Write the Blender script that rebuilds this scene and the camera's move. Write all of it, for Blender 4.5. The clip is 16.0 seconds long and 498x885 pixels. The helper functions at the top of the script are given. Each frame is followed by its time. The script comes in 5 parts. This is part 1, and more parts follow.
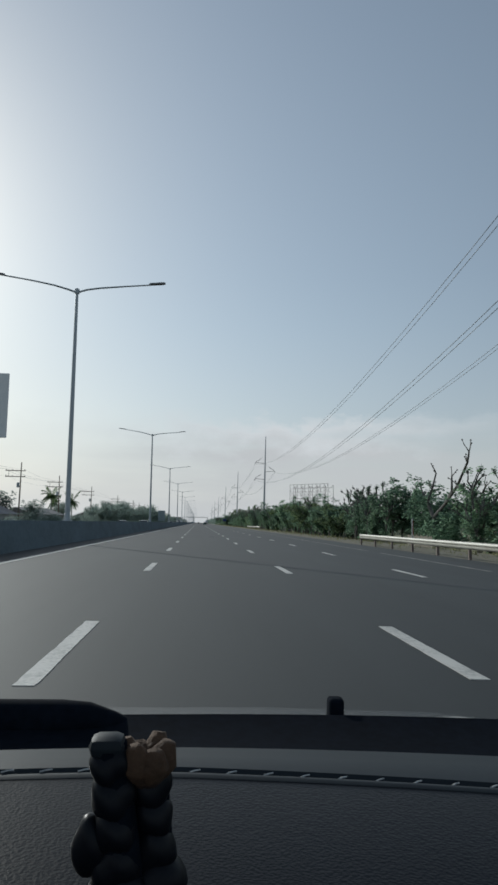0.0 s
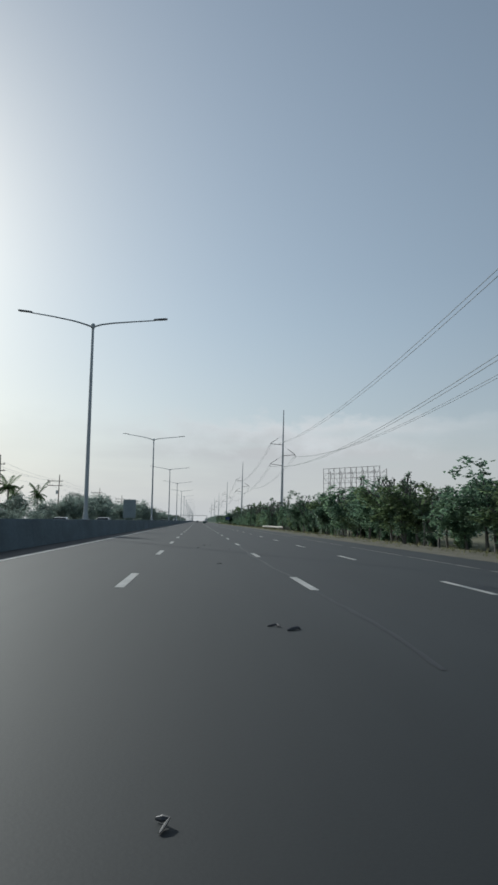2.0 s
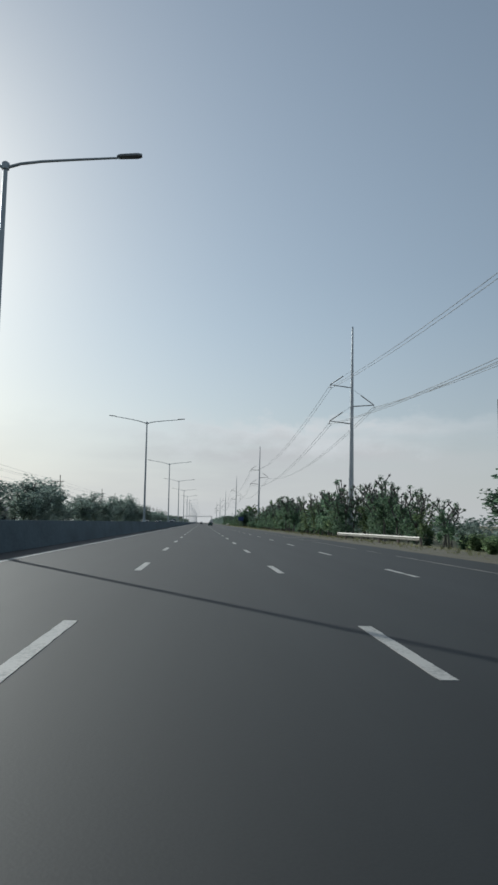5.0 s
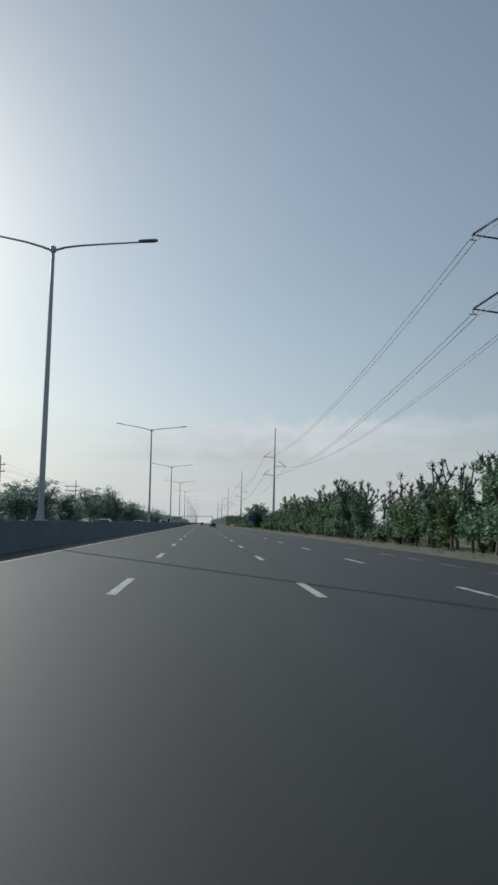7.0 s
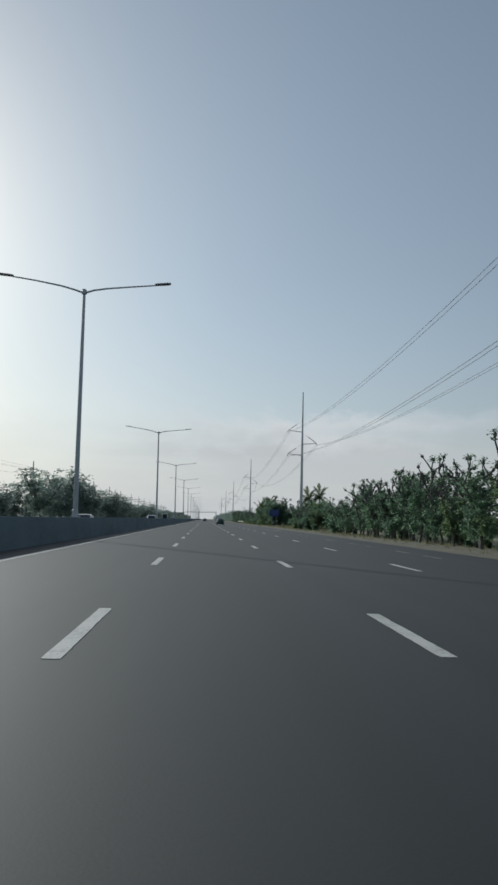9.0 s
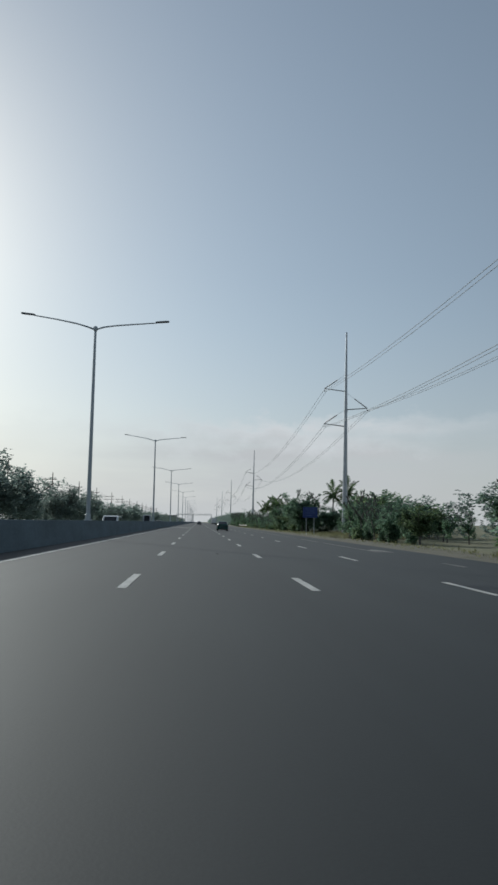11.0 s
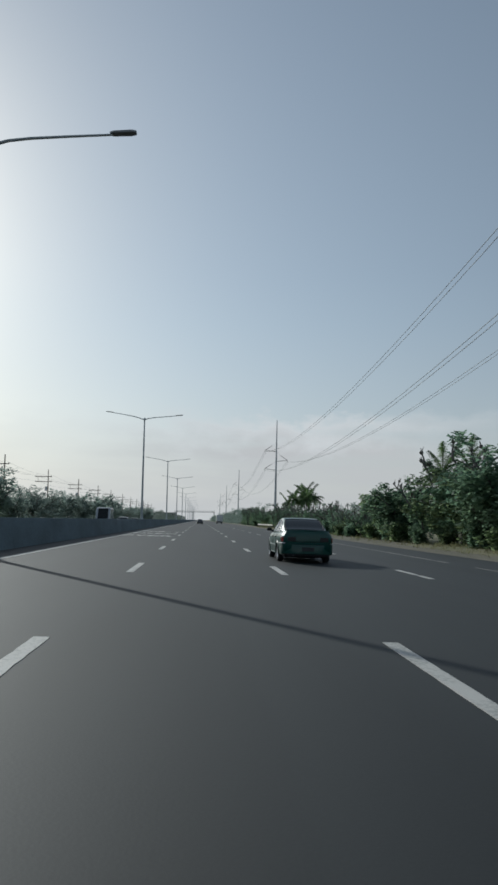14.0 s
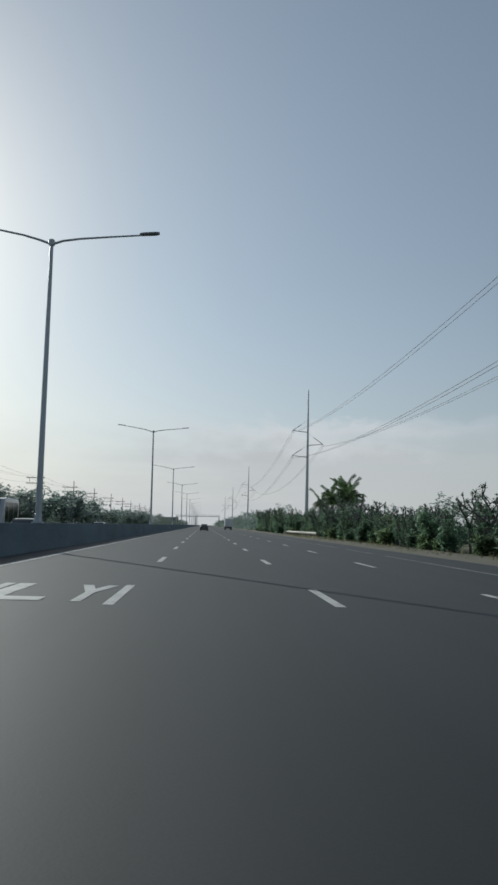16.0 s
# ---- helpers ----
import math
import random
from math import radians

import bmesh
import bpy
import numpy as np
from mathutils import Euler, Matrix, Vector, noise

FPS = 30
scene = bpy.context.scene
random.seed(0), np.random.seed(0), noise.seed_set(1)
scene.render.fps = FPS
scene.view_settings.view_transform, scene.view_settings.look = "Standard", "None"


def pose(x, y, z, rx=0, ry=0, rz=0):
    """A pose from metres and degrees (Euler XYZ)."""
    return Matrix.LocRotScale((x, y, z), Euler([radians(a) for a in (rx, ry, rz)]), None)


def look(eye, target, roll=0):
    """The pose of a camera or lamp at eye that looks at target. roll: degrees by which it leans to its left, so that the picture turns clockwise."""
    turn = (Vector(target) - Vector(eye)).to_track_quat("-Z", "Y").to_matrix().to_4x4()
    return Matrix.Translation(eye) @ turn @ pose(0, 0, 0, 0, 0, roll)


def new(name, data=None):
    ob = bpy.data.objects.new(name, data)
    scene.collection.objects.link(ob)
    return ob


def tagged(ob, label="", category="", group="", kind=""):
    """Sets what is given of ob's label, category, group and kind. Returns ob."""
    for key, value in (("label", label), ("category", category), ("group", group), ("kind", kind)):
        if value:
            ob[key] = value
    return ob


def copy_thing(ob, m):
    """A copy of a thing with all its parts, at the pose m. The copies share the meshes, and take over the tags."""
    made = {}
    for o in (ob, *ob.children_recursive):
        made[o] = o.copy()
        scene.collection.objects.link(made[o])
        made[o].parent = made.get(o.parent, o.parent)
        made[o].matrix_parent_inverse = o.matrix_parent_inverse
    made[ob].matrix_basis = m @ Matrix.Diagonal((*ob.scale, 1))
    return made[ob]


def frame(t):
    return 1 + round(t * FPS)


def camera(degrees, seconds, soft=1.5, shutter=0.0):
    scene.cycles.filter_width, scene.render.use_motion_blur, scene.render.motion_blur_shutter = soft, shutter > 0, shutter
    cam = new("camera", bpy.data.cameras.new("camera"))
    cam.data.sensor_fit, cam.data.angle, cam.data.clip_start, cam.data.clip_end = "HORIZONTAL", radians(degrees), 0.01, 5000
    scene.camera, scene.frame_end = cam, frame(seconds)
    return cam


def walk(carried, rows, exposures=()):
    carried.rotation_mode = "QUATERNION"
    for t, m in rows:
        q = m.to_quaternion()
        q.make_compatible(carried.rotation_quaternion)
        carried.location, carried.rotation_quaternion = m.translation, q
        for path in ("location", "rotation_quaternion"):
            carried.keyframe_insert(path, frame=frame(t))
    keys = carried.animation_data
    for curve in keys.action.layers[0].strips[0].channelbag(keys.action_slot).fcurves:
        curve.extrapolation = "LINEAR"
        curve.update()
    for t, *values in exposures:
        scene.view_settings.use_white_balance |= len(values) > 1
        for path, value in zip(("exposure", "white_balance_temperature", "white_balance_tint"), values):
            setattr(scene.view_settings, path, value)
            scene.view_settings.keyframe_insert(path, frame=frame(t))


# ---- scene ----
cam = camera(39.79, 16.0, soft=2.8)
PATH = [
    (0, (-0.562, 3.323, 1.129), (0.148, 13.229, 2.292), 0.76),
    (0.5, (-0.562, 15.792, 1.129), (0.165, 25.696, 2.306), 0.76),
    (1, (-0.513, 28.937, 1.129), (0.246, 38.836, 2.324), 0.76),
    (1.5, (-0.476, 42.457, 1.129), (0.261, 52.360, 2.307), 0.76),
    (2, (-0.438, 55.975, 1.129), (0.287, 65.883, 2.270), 0.76),
    (2.5, (-0.354, 69.428, 1.129), (0.328, 79.341, 2.250), 0.76),
    (3, (-0.336, 82.137, 1.129), (0.384, 92.052, 2.219), 0.76),
    (3.5, (-0.305, 95.459, 1.129), (0.408, 105.370, 2.257), 0.76),
    (4, (-0.260, 108.806, 1.129), (0.431, 118.716, 2.271), 0.76),
    (6.5, (-0.273, 175.303, 1.129), (0.384, 185.211, 2.314), 0.76),
    (7, (-0.339, 188.930, 1.129), (0.321, 198.840, 2.295), 0.76),
    (7.5, (-0.361, 202.693, 1.129), (0.310, 212.605, 2.269), 0.76),
    (8, (-0.389, 215.487, 1.129), (0.253, 225.403, 2.250), 0.76),
    (8.5, (-0.436, 229.198, 1.129), (0.197, 239.116, 2.240), 0.76),
    (9, (-0.526, 242.508, 1.129), (0.100, 252.426, 2.239), 0.76),
    (11.5, (-0.413, 309.579, 1.129), (0.300, 319.486, 2.288), 0.76),
    (12, (-0.386, 323.358, 1.129), (0.309, 333.269, 2.263), 0.76),
    (12.5, (-0.360, 337.050, 1.129), (0.334, 346.967, 2.214), 0.76),
    (13, (-0.289, 349.924, 1.129), (0.434, 359.833, 2.266), 0.76),
    (13.5, (-0.260, 363.272, 1.129), (0.444, 373.187, 2.219), 0.76),
    (14, (-0.233, 376.650, 1.129), (0.451, 386.563, 2.255), 0.76),
    (14.5, (-0.209, 390.049, 1.129), (0.432, 399.963, 2.277), 0.76),
    (15, (-0.302, 403.622, 1.129), (0.328, 413.530, 2.323), 0.76),
    (15.5, (-0.321, 416.385, 1.129), (0.316, 426.292, 2.333), 0.76),
    (16, (-0.402, 430.039, 1.129), (0.231, 439.947, 2.327), 0.76),
]
walk(cam, [(t, look(eye, target, roll)) for t, eye, target, roll in PATH], exposures=((0.0, -0.06, 6010, 3.0), (16.0, -0.1, 6010, 3.0)))

# world: haze-whitened morning sky, sun ahead and to the left of the road
SUN_AZ, SUN_EL = 31.5, 23.5
world = bpy.data.worlds.new("world")
scene.world = world
world.use_nodes = True
wt = world.node_tree
sky = wt.nodes.new("ShaderNodeTexSky")
sky.sky_type = "NISHITA"
sky.sun_disc = False
sky.sun_elevation = radians(SUN_EL)
sky.sun_rotation = radians(-SUN_AZ)
sky.air_density, sky.dust_density, sky.ozone_density = 1.0, 1.15, 1.25
sky_light = wt.nodes["Background"]
wt.links.new(sky.outputs[0], sky_light.inputs[0])
sky_light.inputs[1].default_value = 0.078
# ground haze that whitens the sky towards the horizon, with a thin bank of cloud in it
spot, axes = wt.nodes.new("ShaderNodeTexCoord"), wt.nodes.new("ShaderNodeSeparateXYZ")
wt.links.new(spot.outputs["Generated"], axes.inputs[0])
haze_amount = wt.nodes.new("ShaderNodeValToRGB")
for at, grey in ((0.02, 0.95), (0.06, 0.82), (0.16, 0.55), (0.34, 0.38), (0.62, 0.27)):
    e = haze_amount.color_ramp.elements.new(at)
    e.color = (grey, grey, grey, 1)
haze_amount.color_ramp.elements[0].color = (1, 1, 1, 1)
haze_amount.color_ramp.elements[-1].color = (0.19, 0.19, 0.19, 1)
wt.links.new(axes.outputs["Z"], haze_amount.inputs[0])
haze, hazy_sky = wt.nodes.new("ShaderNodeBackground"), wt.nodes.new("ShaderNodeMixShader")
warmth, haze_tint = wt.nodes.new("ShaderNodeMapRange"), wt.nodes.new("ShaderNodeMix")
warmth.inputs["From Min"].default_value, warmth.inputs["From Max"].default_value = 0.02, 0.28
wt.links.new(axes.outputs["Z"], warmth.inputs[0])
haze_tint.data_type = "RGBA"
haze_tint.inputs[6].default_value, haze_tint.inputs[7].default_value = (0.56, 0.540, 0.534, 1), (0.500, 0.534, 0.560, 1)
wt.links.new(warmth.outputs[0], haze_tint.inputs[0])
wt.links.new(haze_tint.outputs[2], haze.inputs[0])
wt.links.new(haze_amount.outputs[0], hazy_sky.inputs[0])
wt.links.new(sky_light.outputs[0], hazy_sky.inputs[1])
wt.links.new(haze.outputs[0], hazy_sky.inputs[2])


def sky_node(kind, sources=(), **values):
    n = wt.nodes.new("ShaderNode" + kind)
    if kind == "VectorMath":
        n.operation = "DOT_PRODUCT"
    if kind == "Math":
        n.operation, n.use_clamp = values.pop("op"), values.pop("clamp", False)
    for k, v in values.items():
        n.inputs[k.replace("_", " ")].default_value = v
    for k, v in enumerate(sources):
        if isinstance(v, (int, float, tuple)):
            n.inputs[k].default_value = v
        else:
            wt.links.new(v, n.inputs[k])
    return n.outputs["Value"] if kind == "VectorMath" else n.outputs[0]


# a low bank of pale cloud ahead with a lumpy, brighter upper edge, thinning out to both sides
lumps = sky_node("TexNoise", [sky_node("Mapping", [spot.outputs["Generated"]], Scale=(15, 15, 26))], Scale=1.0, Detail=8.0, Roughness=0.6)
streaks = sky_node("TexNoise", [sky_node("Mapping", [spot.outputs["Generated"]], Scale=(5, 5, 34))], Scale=1.0, Detail=6.0)
edge = sky_node("Math", [axes.outputs["Z"], sky_node("Math", [lumps, 0.13], op="MULTIPLY")], op="SUBTRACT")
body = sky_node("MapRange", [edge], From_Min=0.092, From_Max=0.066, To_Min=0.0, To_Max=1.0)
rim = sky_node("MapRange", [edge], From_Min=0.030, From_Max=0.072, To_Min=0.0, To_Max=1.0)
thin = sky_node("MapRange", [streaks], From_Min=0.33, From_Max=0.62, To_Min=0.35, To_Max=1.0)
east = sky_node("MapRange", [axes.outputs["X"]], From_Min=0.24, From_Max=0.40, To_Min=1.0, To_Max=0.25)
low = sky_node("MapRange", [axes.outputs["Z"]], From_Min=0.0, From_Max=0.09, To_Min=0.55, To_Max=1.0)
sunward = sky_node("VectorMath", [spot.outputs["Generated"], (-math.sin(radians(SUN_AZ)) * math.cos(radians(SUN_EL)), math.cos(radians(SUN_AZ)) * math.cos(radians(SUN_EL)), math.sin(radians(SUN_EL)))])
veiled = sky_node("MapRange", [sunward], From_Min=0.79, From_Max=0.90, To_Min=1.0, To_Max=0.12)
glow = sky_node("MapRange", [sunward], From_Min=0.60, From_Max=0.89, To_Min=1.0, To_Max=1.3)
wt.links.new(glow, haze.inputs[1])
cover = sky_node("Math", [sky_node("Math", [sky_node("Math", [sky_node("Math", [body, thin], op="MULTIPLY"), low], op="MULTIPLY"), veiled], op="MULTIPLY"), east], op="MULTIPLY", clamp=True)
bank, blend, bank_tint = wt.nodes.new("ShaderNodeBackground"), wt.nodes.new("ShaderNodeMixShader"), wt.nodes.new("ShaderNodeMix")
bank_tint.data_type = "RGBA"
bank_tint.inputs[6].default_value, bank_tint.inputs[7].default_value = (0.58, 0.556, 0.556, 1), (0.70, 0.68, 0.685, 1)
wt.links.new(rim, bank_tint.inputs[0])
wt.links.new(bank_tint.outputs[2], bank.inputs[0])
wt.links.new(cover, blend.inputs[0])
wt.links.new(hazy_sky.outputs[0], blend.inputs[1])
wt.links.new(bank.outputs[0], blend.inputs[2])
wt.links.new(blend.outputs[0], wt.nodes["World Output"].inputs[0])
sun = new("sun", bpy.data.lights.new("sun", "SUN"))
sun.data.energy = 2.9
sun.data.angle = radians(0.6)
sun.data.color = (1.0, 0.95, 0.88)
sun.matrix_world = look((0, 0, 0), (math.sin(radians(SUN_AZ)), -math.cos(radians(SUN_AZ)), -math.tan(radians(SUN_EL))))


# ---- materials ----
def material(name, base, rough=0.8, metal=0.0, other=None, scale=3.0, fine=40.0, amount=0.5, bump=0.0, bump_scale=None, spread=(0.35, 0.65), stretch=(1, 1, 1), coat=0.0, random_value=0.0, spec=0.5):
    """A surface with variation at two scales, from object space in metres."""
    m = bpy.data.materials.new(name)
    m.use_nodes = True
    t = m.node_tree
    b = t.nodes["Principled BSDF"]
    b.inputs["Roughness"].default_value = rough
    b.inputs["Metallic"].default_value = metal
    b.inputs["Coat Weight"].default_value = coat
    b.inputs["Specular IOR Level"].default_value = spec
    co = t.nodes.new("ShaderNodeTexCoord")
    mp = t.nodes.new("ShaderNodeMapping")
    mp.inputs["Scale"].default_value = stretch
    t.links.new(co.outputs["Object"], mp.inputs[0])
    big, small = t.nodes.new("ShaderNodeTexNoise"), t.nodes.new("ShaderNodeTexNoise")
    big.inputs["Scale"].default_value, big.inputs["Detail"].default_value = scale, 5
    small.inputs["Scale"].default_value, small.inputs["Detail"].default_value = fine, 3
    t.links.new(mp.outputs[0], big.inputs[0])
    t.links.new(mp.outputs[0], small.inputs[0])
    ramp = t.nodes.new("ShaderNodeValToRGB")
    ramp.color_ramp.elements[0].position, ramp.color_ramp.elements[1].position = spread
    other = other or tuple(c * 0.6 for c in base)
    ramp.color_ramp.elements[0].color, ramp.color_ramp.elements[1].color = (*other, 1), (*base, 1)
    mixn = t.nodes.new("ShaderNodeMix")
    mixn.data_type = "FLOAT"
    mixn.inputs[0].default_value = 1 - amount
    t.links.new(small.outputs[0], mixn.inputs[2])
    t.links.new(big.outputs[0], mixn.inputs[3])
    t.links.new(mixn.outputs[0], ramp.inputs[0])
    last = ramp.outputs[0]
    if random_value:
        info, hsv, mr = t.nodes.new("ShaderNodeObjectInfo"), t.nodes.new("ShaderNodeHueSaturation"), t.nodes.new("ShaderNodeMapRange")
        mr.inputs["To Min"].default_value, mr.inputs["To Max"].default_value = 1 - random_value, 1 + random_value
        t.links.new(info.outputs["Random"], mr.inputs[0])
        t.links.new(mr.outputs[0], hsv.inputs["Value"])
        t.links.new(last, hsv.inputs["Color"])
        last = hsv.outputs[0]
    t.links.new(last, b.inputs["Base Color"])
    if bump:
        bn = t.nodes.new("ShaderNodeBump")
        bn.inputs["Strength"].default_value = bump
        bn.inputs["Distance"].default_value = 0.02
        src = small
        if bump_scale:
            src = t.nodes.new("ShaderNodeTexNoise")
            src.inputs["Scale"].default_value = bump_scale
            t.links.new(mp.outputs[0], src.inputs[0])
        t.links.new(src.outputs[0], bn.inputs["Height"])
        t.links.new(bn.outputs[0], b.inputs["Normal"])
    return m


def leaf_material(name, light, dark):
    """Leaves that differ from clump to clump and let some light through."""
    m = bpy.data.materials.new(name)
    m.use_nodes = True
    t = m.node_tree
    b = t.nodes["Principled BSDF"]
    b.inputs["Roughness"].default_value = 0.62
    b.inputs["Specular IOR Level"].default_value = 0.35
    geo, ramp = t.nodes.new("ShaderNodeNewGeometry"), t.nodes.new("ShaderNodeValToRGB")
    ramp.color_ramp.elements[0].color, ramp.color_ramp.elements[1].color = (*dark, 1), (*light, 1)
    info, hsv, mr = t.nodes.new("ShaderNodeObjectInfo"), t.nodes.new("ShaderNodeHueSaturation"), t.nodes.new("ShaderNodeMapRange")
    mr.inputs["To Min"].default_value, mr.inputs["To Max"].default_value = 0.75, 1.25
    t.links.new(geo.outputs["Random Per Island"], ramp.inputs[0])
    t.links.new(info.outputs["Random"], mr.inputs[0])
    t.links.new(mr.outputs[0], hsv.inputs["Value"])
    t.links.new(ramp.outputs[0], hsv.inputs["Color"])
    t.links.new(hsv.outputs[0], b.inputs["Base Color"])
    tr, ms = t.nodes.new("ShaderNodeBsdfTranslucent"), t.nodes.new("ShaderNodeMixShader")
    t.links.new(hsv.outputs[0], tr.inputs[0])
    ms.inputs[0].default_value = 0.68
    t.links.new(b.outputs[0], ms.inputs[1])
    t.links.new(tr.outputs[0], ms.inputs[2])
    t.links.new(ms.outputs[0], t.nodes["Material Output"].inputs[0])
    return m


def asphalt_material():
    """Worn asphalt: stone grain, wheel tracks along the lanes, oil down their middle, patches."""
    m = bpy.data.materials.new("asphalt")
    m.use_nodes = True
    t = m.node_tree
    b = t.nodes["Principled BSDF"]
    b.inputs["Roughness"].default_value = 0.70
    b.inputs["Specular IOR Level"].default_value = 0.37
    co = t.nodes.new("ShaderNodeTexCoord")

    def noise_node(scale, detail, stretch):
        mp, n = t.nodes.new("ShaderNodeMapping"), t.nodes.new("ShaderNodeTexNoise")
        mp.inputs["Scale"].default_value = stretch
        n.inputs["Scale"].default_value, n.inputs["Detail"].default_value = scale, detail
        t.links.new(co.outputs["Object"], mp.inputs[0])
        t.links.new(mp.outputs[0], n.inputs[0])
        return n

    def mul(a, c):
        n = t.nodes.new("ShaderNodeMath")
        n.operation = "MULTIPLY"
        for k, v in ((0, a), (1, c)):
            if isinstance(v, float):
                n.inputs[k].default_value = v
            else:
                t.links.new(v, n.inputs[k])
        return n.outputs[0]

    def ranged(src, lo, hi, a=0.3, c=0.7):
        n = t.nodes.new("ShaderNodeMapRange")
        for k, v in zip(("From Min", "From Max", "To Min", "To Max"), (a, c, lo, hi)):
            n.inputs[k].default_value = v
        t.links.new(src, n.inputs[0])
        return n.outputs[0]

    grain = ranged(noise_node(60, 2, (1, 1, 1)).outputs[0], 0.92, 1.08)
    patches = ranged(noise_node(0.35, 4, (1, 0.25, 1)).outputs[0], 0.86, 1.12)
    tracks = ranged(noise_node(1.3, 3, (1, 0.012, 1)).outputs[0], 0.86, 1.14)
    value = mul(mul(grain, patches), tracks)
    mixc = t.nodes.new("ShaderNodeMix")
    mixc.data_type, mixc.blend_type = "RGBA", "MULTIPLY"
    mixc.inputs[0].default_value = 1.0
    mixc.inputs[6].default_value = (0.0195, 0.0222, 0.0230, 1)
    t.links.new(value, mixc.inputs[7])
    t.links.new(mixc.outputs[2], b.inputs["Base Color"])
    bn = t.nodes.new("ShaderNodeBump")
    bn.inputs["Strength"].default_value, bn.inputs["Distance"].default_value = 0.12, 0.006
    t.links.new(noise_node(45, 2, (1, 1, 1)).outputs[0], bn.inputs["Height"])
    t.links.new(bn.outputs[0], b.inputs["Normal"])
    return m


ASPHALT = asphalt_material()
PAINT = material("road_paint", (0.50, 0.485, 0.45), 0.7, other=(0.27, 0.27, 0.25), scale=1.2, fine=25, amount=0.45, spread=(0.36, 0.52), bump=0.2)
TAR = material("black_tar", (0.018, 0.018, 0.019), 0.6, scale=3, fine=30)
FAINT = material("worn_road_paint", (0.25, 0.24, 0.215), 0.8, other=(0.05, 0.05, 0.049), scale=0.7, fine=18, amount=0.5)
CONCRETE = material("dirty_concrete", (0.125, 0.168, 0.19), 0.9, other=(0.078, 0.106, 0.12), scale=0.8, fine=9, amount=0.3, bump=0.12, stretch=(1, 0.4, 1))
SOIL = material("verge_soil", (0.165, 0.142, 0.102), 0.95, other=(0.088, 0.088, 0.056), scale=0.5, fine=6, bump=0.6, bump_scale=9)
GRASS = material("rough_grass", (0.12, 0.13, 0.062), 0.95, other=(0.19, 0.165, 0.092), scale=0.22, fine=5, bump=0.7, bump_scale=7)
BARK = material("bark", (0.17, 0.16, 0.145), 0.9, other=(0.075, 0.07, 0.062), scale=4, fine=22, bump=0.6, stretch=(1, 1, 0.3))
LEAF_A = leaf_material("green_leaves", (0.25, 0.36, 0.22), (0.11, 0.19, 0.13))
LEAF_B = leaf_material("dark_leaves", (0.215, 0.315, 0.205), (0.11, 0.185, 0.13))
LEAF_C = leaf_material("yellow_green_leaves", (0.26, 0.34, 0.17), (0.115, 0.18, 0.095))
DRY_GRASS = leaf_material("dry_grass_blades", (0.19, 0.185, 0.10), (0.09, 0.10, 0.055))
# paler grey-green for the farther trees: distance haze mixed into the leaf colour
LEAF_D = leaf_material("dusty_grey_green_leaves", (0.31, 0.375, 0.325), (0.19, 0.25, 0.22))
PALM = leaf_material("palm_leaves", (0.14, 0.20, 0.085), (0.06, 0.11, 0.05))
GALV = material("galvanised_steel", (0.46, 0.48, 0.50), 0.45, 0.7, other=(0.34, 0.36, 0.38), scale=1.5, fine=30, spread=(0.3, 0.7))
POLE_PAINT = material("grey_painted_pole", (0.42, 0.46, 0.48), 0.45, 0.2, other=(0.33, 0.37, 0.39), scale=1, fine=20)
LAMP_GREY = material("lamp_head_grey", (0.24, 0.25, 0.26), 0.5, 0.2, scale=3, fine=20)
DARK_STEEL = material("dark_steel", (0.07, 0.07, 0.075), 0.6, 0.4, scale=2, fine=20)
RUST = material("rusty_steel", (0.27, 0.22, 0.19), 0.8, 0.2, other=(0.11, 0.08, 0.07), scale=2, fine=18)
FRAME_STEEL = material("weathered_frame_steel", (0.16, 0.145, 0.135), 0.8, 0.2, other=(0.10, 0.085, 0.075), scale=2, fine=18)
WIRE = material("weathered_wire", (0.24, 0.25, 0.26), 0.65, 0.2, scale=1, fine=5)
RAIL = material("painted_guard_rail", (0.42, 0.41, 0.355), 0.55, 0.1, other=(0.30, 0.28, 0.23), scale=0.8, fine=9, spread=(0.3, 0.6))
WOOD = material("weathered_pole_wood", (0.17, 0.14, 0.11), 0.9, scale=3, fine=20, stretch=(1, 1, 0.2))
CERAMIC = material("insulator_grey", (0.16, 0.13, 0.13), 0.35, scale=8, fine=40)
SIGN_BLUE = material("blue_sign_face", (0.012, 0.035, 0.17), 0.6, other=(0.010, 0.028, 0.12), scale=1.5, fine=10)
SIGN_FILM = material("faded_sign_film", (0.06, 0.10, 0.26), 0.5, scale=4, fine=30)
BOARD_FACE = material("pale_board_face", (0.74, 0.76, 0.78), 0.7, other=(0.64, 0.67, 0.70), scale=0.6, fine=6)
SIGN_PALE = material("white_post_paint", (0.5, 0.5, 0.48), 0.6, scale=3, fine=20)
SLAT = material("pale_weathered_wood", (0.22, 0.20, 0.15), 0.9, other=(0.14, 0.13, 0.10), scale=3, fine=25, random_value=0.2)
SIGN_RED = material("red_post_paint", (0.35, 0.03, 0.03), 0.6, scale=3, fine=20)
SIGN_BACK = material("bare_sign_back", (0.28, 0.335, 0.35), 0.6, 0.2, other=(0.21, 0.26, 0.27), scale=1.5, fine=12)
YELLOW = material("yellow_warning_paint", (0.45, 0.32, 0.05), 0.6, scale=3, fine=20)
WALLS = material("old_painted_wall", (0.42, 0.42, 0.40), 0.9, other=(0.27, 0.27, 0.26), scale=0.3, fine=3)
ROOF = material("weathered_sheet_roof", (0.20, 0.20, 0.21), 0.6, 0.2, other=(0.13, 0.11, 0.10), scale=0.4, fine=4)
